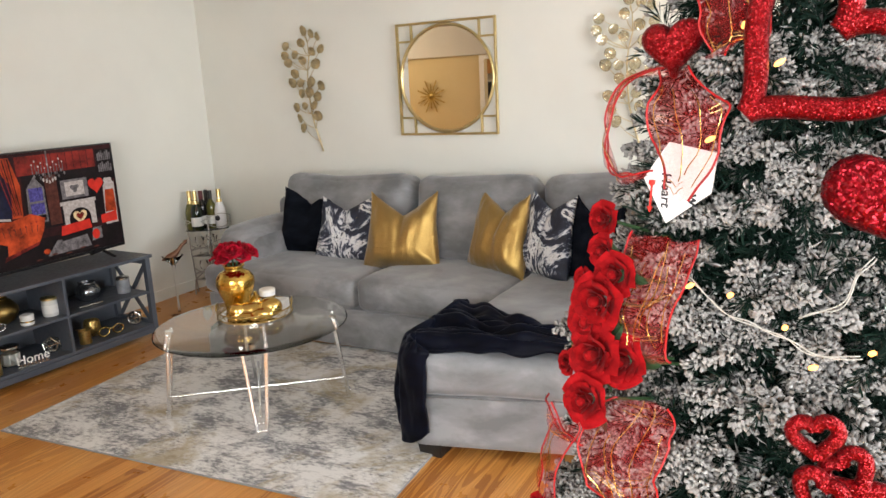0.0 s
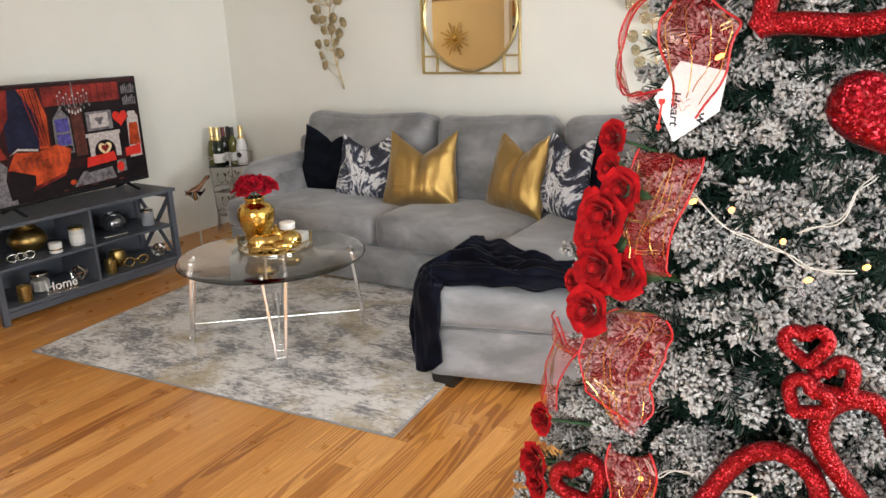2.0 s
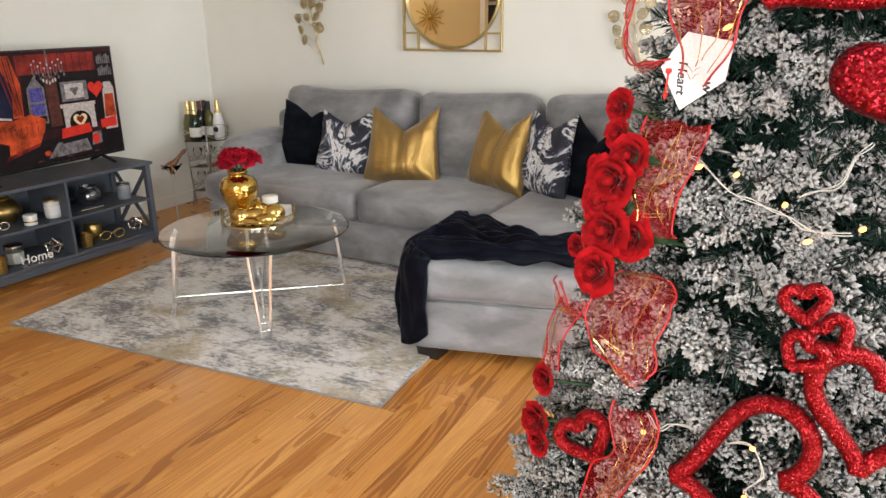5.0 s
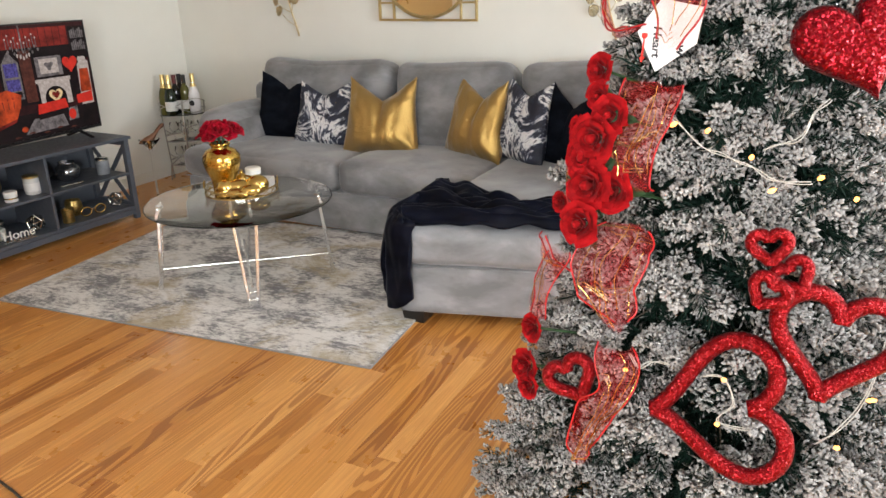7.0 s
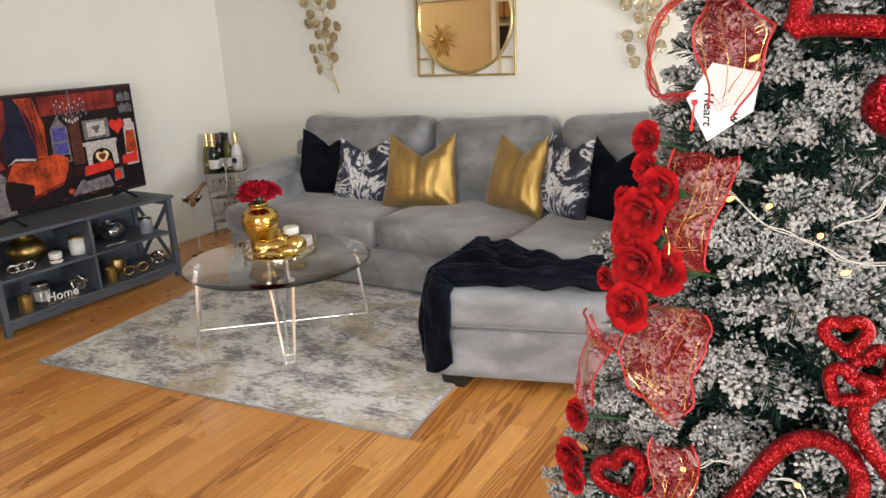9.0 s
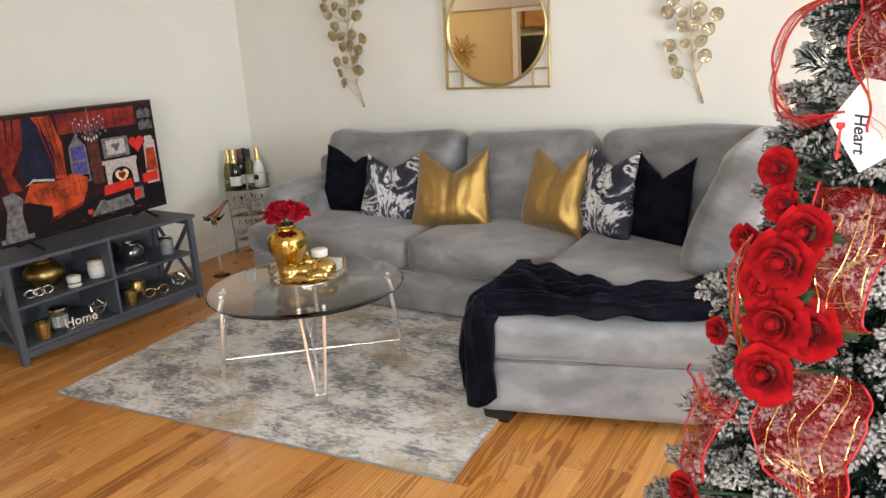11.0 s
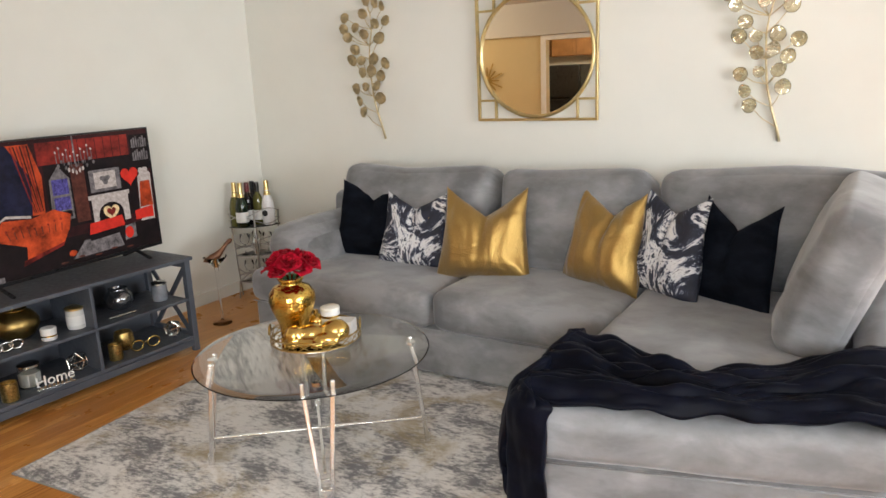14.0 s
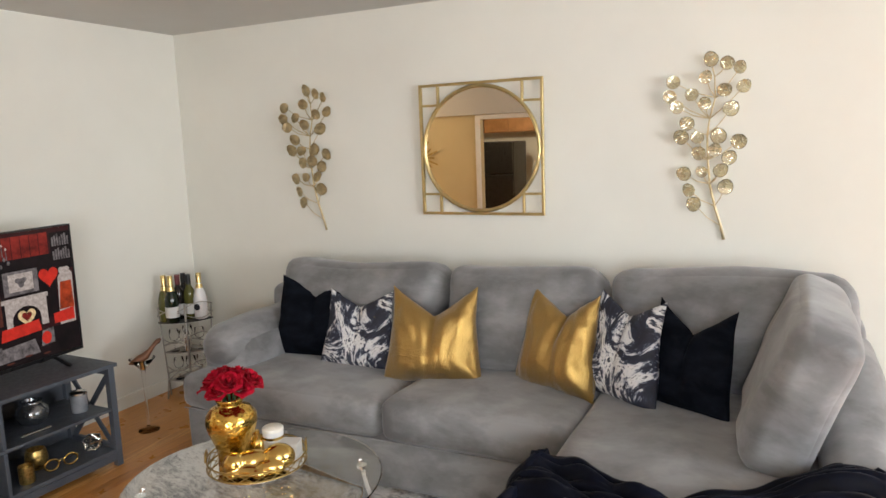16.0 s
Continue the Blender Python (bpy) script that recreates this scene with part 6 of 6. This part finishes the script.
def make_card():
    c = thing("greeting_tag", "white card tag with scrawled lettering and a red arrow", "tag", None)
    corners = [Vector(p) + HANG + Vector((0.008, 0, 0)) for p in ((-0.052, 1.285, 1.378), (-0.006, 1.285, 1.447), (0.085, 1.245, 1.430), (0.078, 1.235, 1.36), (-0.002, 1.245, 1.300))]
    mid = sum(corners, Vector()) / 5
    corners = [mid + (p - mid) * 0.86 + Vector((0, 0.012, 0.004)) for p in corners]
    nrm = (corners[2] - corners[0]).cross(corners[4] - corners[0]).normalized()
    if nrm.y > 0:
        nrm = -nrm
    bm = bmesh.new()
    a = [bm.verts.new(p) for p in corners]
    b = [bm.verts.new(p - nrm * 0.003) for p in corners]
    bm.faces.new(a)
    bm.faces.new(b[::-1])
    for i in range(5):
        bm.faces.new((a[i], a[(i + 1) % 5], b[(i + 1) % 5], b[i]))
    part("card", bm, PAPER, c)
    o = corners[0].lerp(corners[3], 0.25)
    ux = (corners[3] - corners[0]).normalized()
    uy = nrm.cross(ux).normalized()
    if uy.z < 0:
        uy = -uy
    # brush lettering that reads down the card
    tx = (ux * 0.26 - uy * 0.97).normalized()
    ty = nrm.cross(tx)
    for body, dx, dz, size in (("Follow", 0.072, 0.045, 0.027), ("Your", 0.054, 0.036, 0.025), ("Heart", 0.031, 0.016, 0.024)):
        cu = bpy.data.curves.new("lettering", "FONT")
        cu.body, cu.size, cu.extrude, cu.shear, cu.offset = body, size, 0.0004, 0.25, 0.0005
        tmp = bpy.data.objects.new("lettering", cu)
        scene.collection.objects.link(tmp)
        me = bpy.data.meshes.new_from_object(tmp.evaluated_get(bpy.context.evaluated_depsgraph_get()))
        bpy.data.objects.remove(tmp)
        me.materials.clear()
        me.materials.append(INK)
        w = new("lettering", me)
        w.parent = c
        m = Matrix((tx, ty, nrm)).transposed().to_4x4()
        m.translation = corners[0] + ux * dx + uy * dz + nrm * 0.0012
        w.matrix_local = m
    s = corners[0] + ux * 0.017 + nrm * 0.0012
    e = s + ux * 0.010 - uy * 0.052
    part("red_arrow", bm_tube([s, s.lerp(e, 0.12), s.lerp(e, 0.18), s.lerp(e, 0.8), s.lerp(e, 0.82), e], [0.006, 0.006, 0.002, 0.002, 0.0055, 0.0005], 6), RED_INK, c)


make_card()


def flowing(pts, n=6):
    """A soft curve through the given points."""
    q = [Vector(p) for p in pts]
    out = []
    for i in range(len(q) - 1):
        a, b, c, d = q[max(i - 1, 0)], q[i], q[i + 1], q[min(i + 2, len(q) - 1)]
        for k in range(n):
            t = k / n
            out.append(0.5 * (2 * b + (c - a) * t + (2 * a - 5 * b + 4 * c - d) * t * t + (3 * b - a - 3 * c + d) * t ** 3))
    return out + [q[-1]]


def make_lights():
    root = thing("string_lights", "warm fairy lights on pale wire wound through the tree", "lights", None)
    runs = [[(0.04, 1.215, 1.245), (0.067, 1.195, 1.236), (0.117, 1.175, 1.200), (0.155, 1.17, 1.188), (0.194, 1.172, 1.176), (0.229, 1.172, 1.154), (0.29, 1.20, 1.15)],
            [(0.21, 1.19, 1.20), (0.238, 1.19, 1.213), (0.266, 1.20, 1.228), (0.279, 1.215, 1.264), (0.30, 1.26, 1.28)],
            [(0.45, 1.22, 0.93), (0.43, 1.17, 0.80), (0.39, 1.12, 0.74), (0.36, 1.12, 0.70)],
            [(0.03, 1.10, 0.82), (0.05, 1.09, 0.80), (0.07, 1.10, 0.81), (0.10, 1.12, 0.80)],
            [(0.16, 1.10, 0.80), (0.199, 1.09, 0.81), (0.22, 1.08, 0.77), (0.198, 1.07, 0.735), (0.25, 1.09, 0.72)]]
    for r in (flowing([Vector(q) + HANG for q in run]) for run in runs):
        part("wire", bm_tube(r, 0.0011, 6), WIRE, root, smooth=True)
        part("wire", bm_tube([Vector(p) + Vector((0.003, -0.001, 0.004 * math.sin(i * 0.5))) for i, p in enumerate(r)], 0.0011, 6), WIRE, root, smooth=True)
    for p in ((0.055, 1.195, 1.23), (0.117, 1.18, 1.226), (0.193, 1.175, 1.187), (0.3, 1.19, 1.158), (0.157, 1.255, 1.552), (0.069, 1.24, 1.446), (0.228, 1.17, 1.134), (0.111, 1.27, 1.608),
              (0.43, 1.165, 0.78), (0.39, 1.115, 0.705), (0.199, 1.085, 0.81), (0.198, 1.065, 0.731), (0.027, 1.09, 0.788), (0.362, 1.22, 1.12), (0.455, 1.24, 0.93)):
        bm = bmesh.new()
        lathe(bm, [(0.0018, 0), (0.0038, 0.004), (0.0038, 0.012), (0.0005, 0.018)], 10)
        b = part("bulb", bm, BULB, root, "lit warm white bulb", smooth=True)
        b.matrix_world = pose(*(Vector(p) + HANG), 60, 0, (p[0] * 997) % 90)


make_lights()

# ---- oak strip floor ----


def make_floor():
    fl = tagged(part("floor", slab(((-7.4, -4.6, -0.06), (XE + 0.2, YN + 0.2, -0.012))), SUBFLOOR), "honey oak strip floor with strong grain", "floor", kind="structure")
    rnd = random.Random(3)
    w = 0.083
    lens = (0.55, 0.75, 0.95, 1.2, 1.5)

    def mesh(ln):
        g = 0.0003
        bm = bmesh.new()
        c = 0.0007
        lo = [bm.verts.new(v) for v in ((g, g, -0.012), (w - g, g, -0.012), (w - g, ln - g, -0.012), (g, ln - g, -0.012))]
        mi = [bm.verts.new(v) for v in ((g, g, -c), (w - g, g, -c), (w - g, ln - g, -c), (g, ln - g, -c))]
        hi = [bm.verts.new(v) for v in ((g + c, g + c, 0), (w - g - c, g + c, 0), (w - g - c, ln - g - c, 0), (g + c, ln - g - c, 0))]
        for a, b in ((lo, mi), (mi, hi)):
            for i in range(4):
                bm.faces.new((a[i], a[(i + 1) % 4], b[(i + 1) % 4], b[i]))
        bm.faces.new(hi)
        me = bpy.data.meshes.new("plank")
        bmesh.ops.recalc_face_normals(bm, faces=bm.faces)
        bm.to_mesh(me)
        bm.free()
        me.materials.append(OAK)
        return me

    meshes = {ln: mesh(ln) for ln in lens}
    near, rest = [], []
    x = -7.3
    while x < XE:
        y = -4.5 - rnd.random()
        while y < YN:
            ln = rnd.choice(lens)
            seen = -3.75 < x < 0.35 and 0.75 < y + ln and y < 3.35 and not (-3.05 < x < -1.25 and y > 2.1 and y + ln < 3.4)
            (near if seen and len(near) < 300 else rest).append((x, y, ln))
            y += ln
        x += w
    for x, y, ln in near:
        ob = new("plank", meshes[ln])
        ob.location = (x, y, 0)
        ob.parent = fl
    vs, fs = [], []
    for x, y, ln in rest:
        n = len(vs)
        e = 0.0003
        vs += [(x + e, y + e, -0.012), (x + w - e, y + e, -0.012), (x + w - e, y + ln - e, -0.012), (x + e, y + ln - e, -0.012),
               (x + e, y + e, 0), (x + w - e, y + e, 0), (x + w - e, y + ln - e, 0), (x + e, y + ln - e, 0)]
        fs += [(n + 4, n + 5, n + 6, n + 7), (n, n + 1, n + 5, n + 4), (n + 1, n + 2, n + 6, n + 5), (n + 2, n + 3, n + 7, n + 6), (n + 3, n, n + 4, n + 7)]
    me = bpy.data.meshes.new("far_planks")
    me.from_pydata(vs, [], fs)
    me.materials.append(OAK)
    ob = new("far_planks", me)
    ob.parent = fl
    tagged(ob, "further oak strips of the floor", kind="stuff")


make_floor()
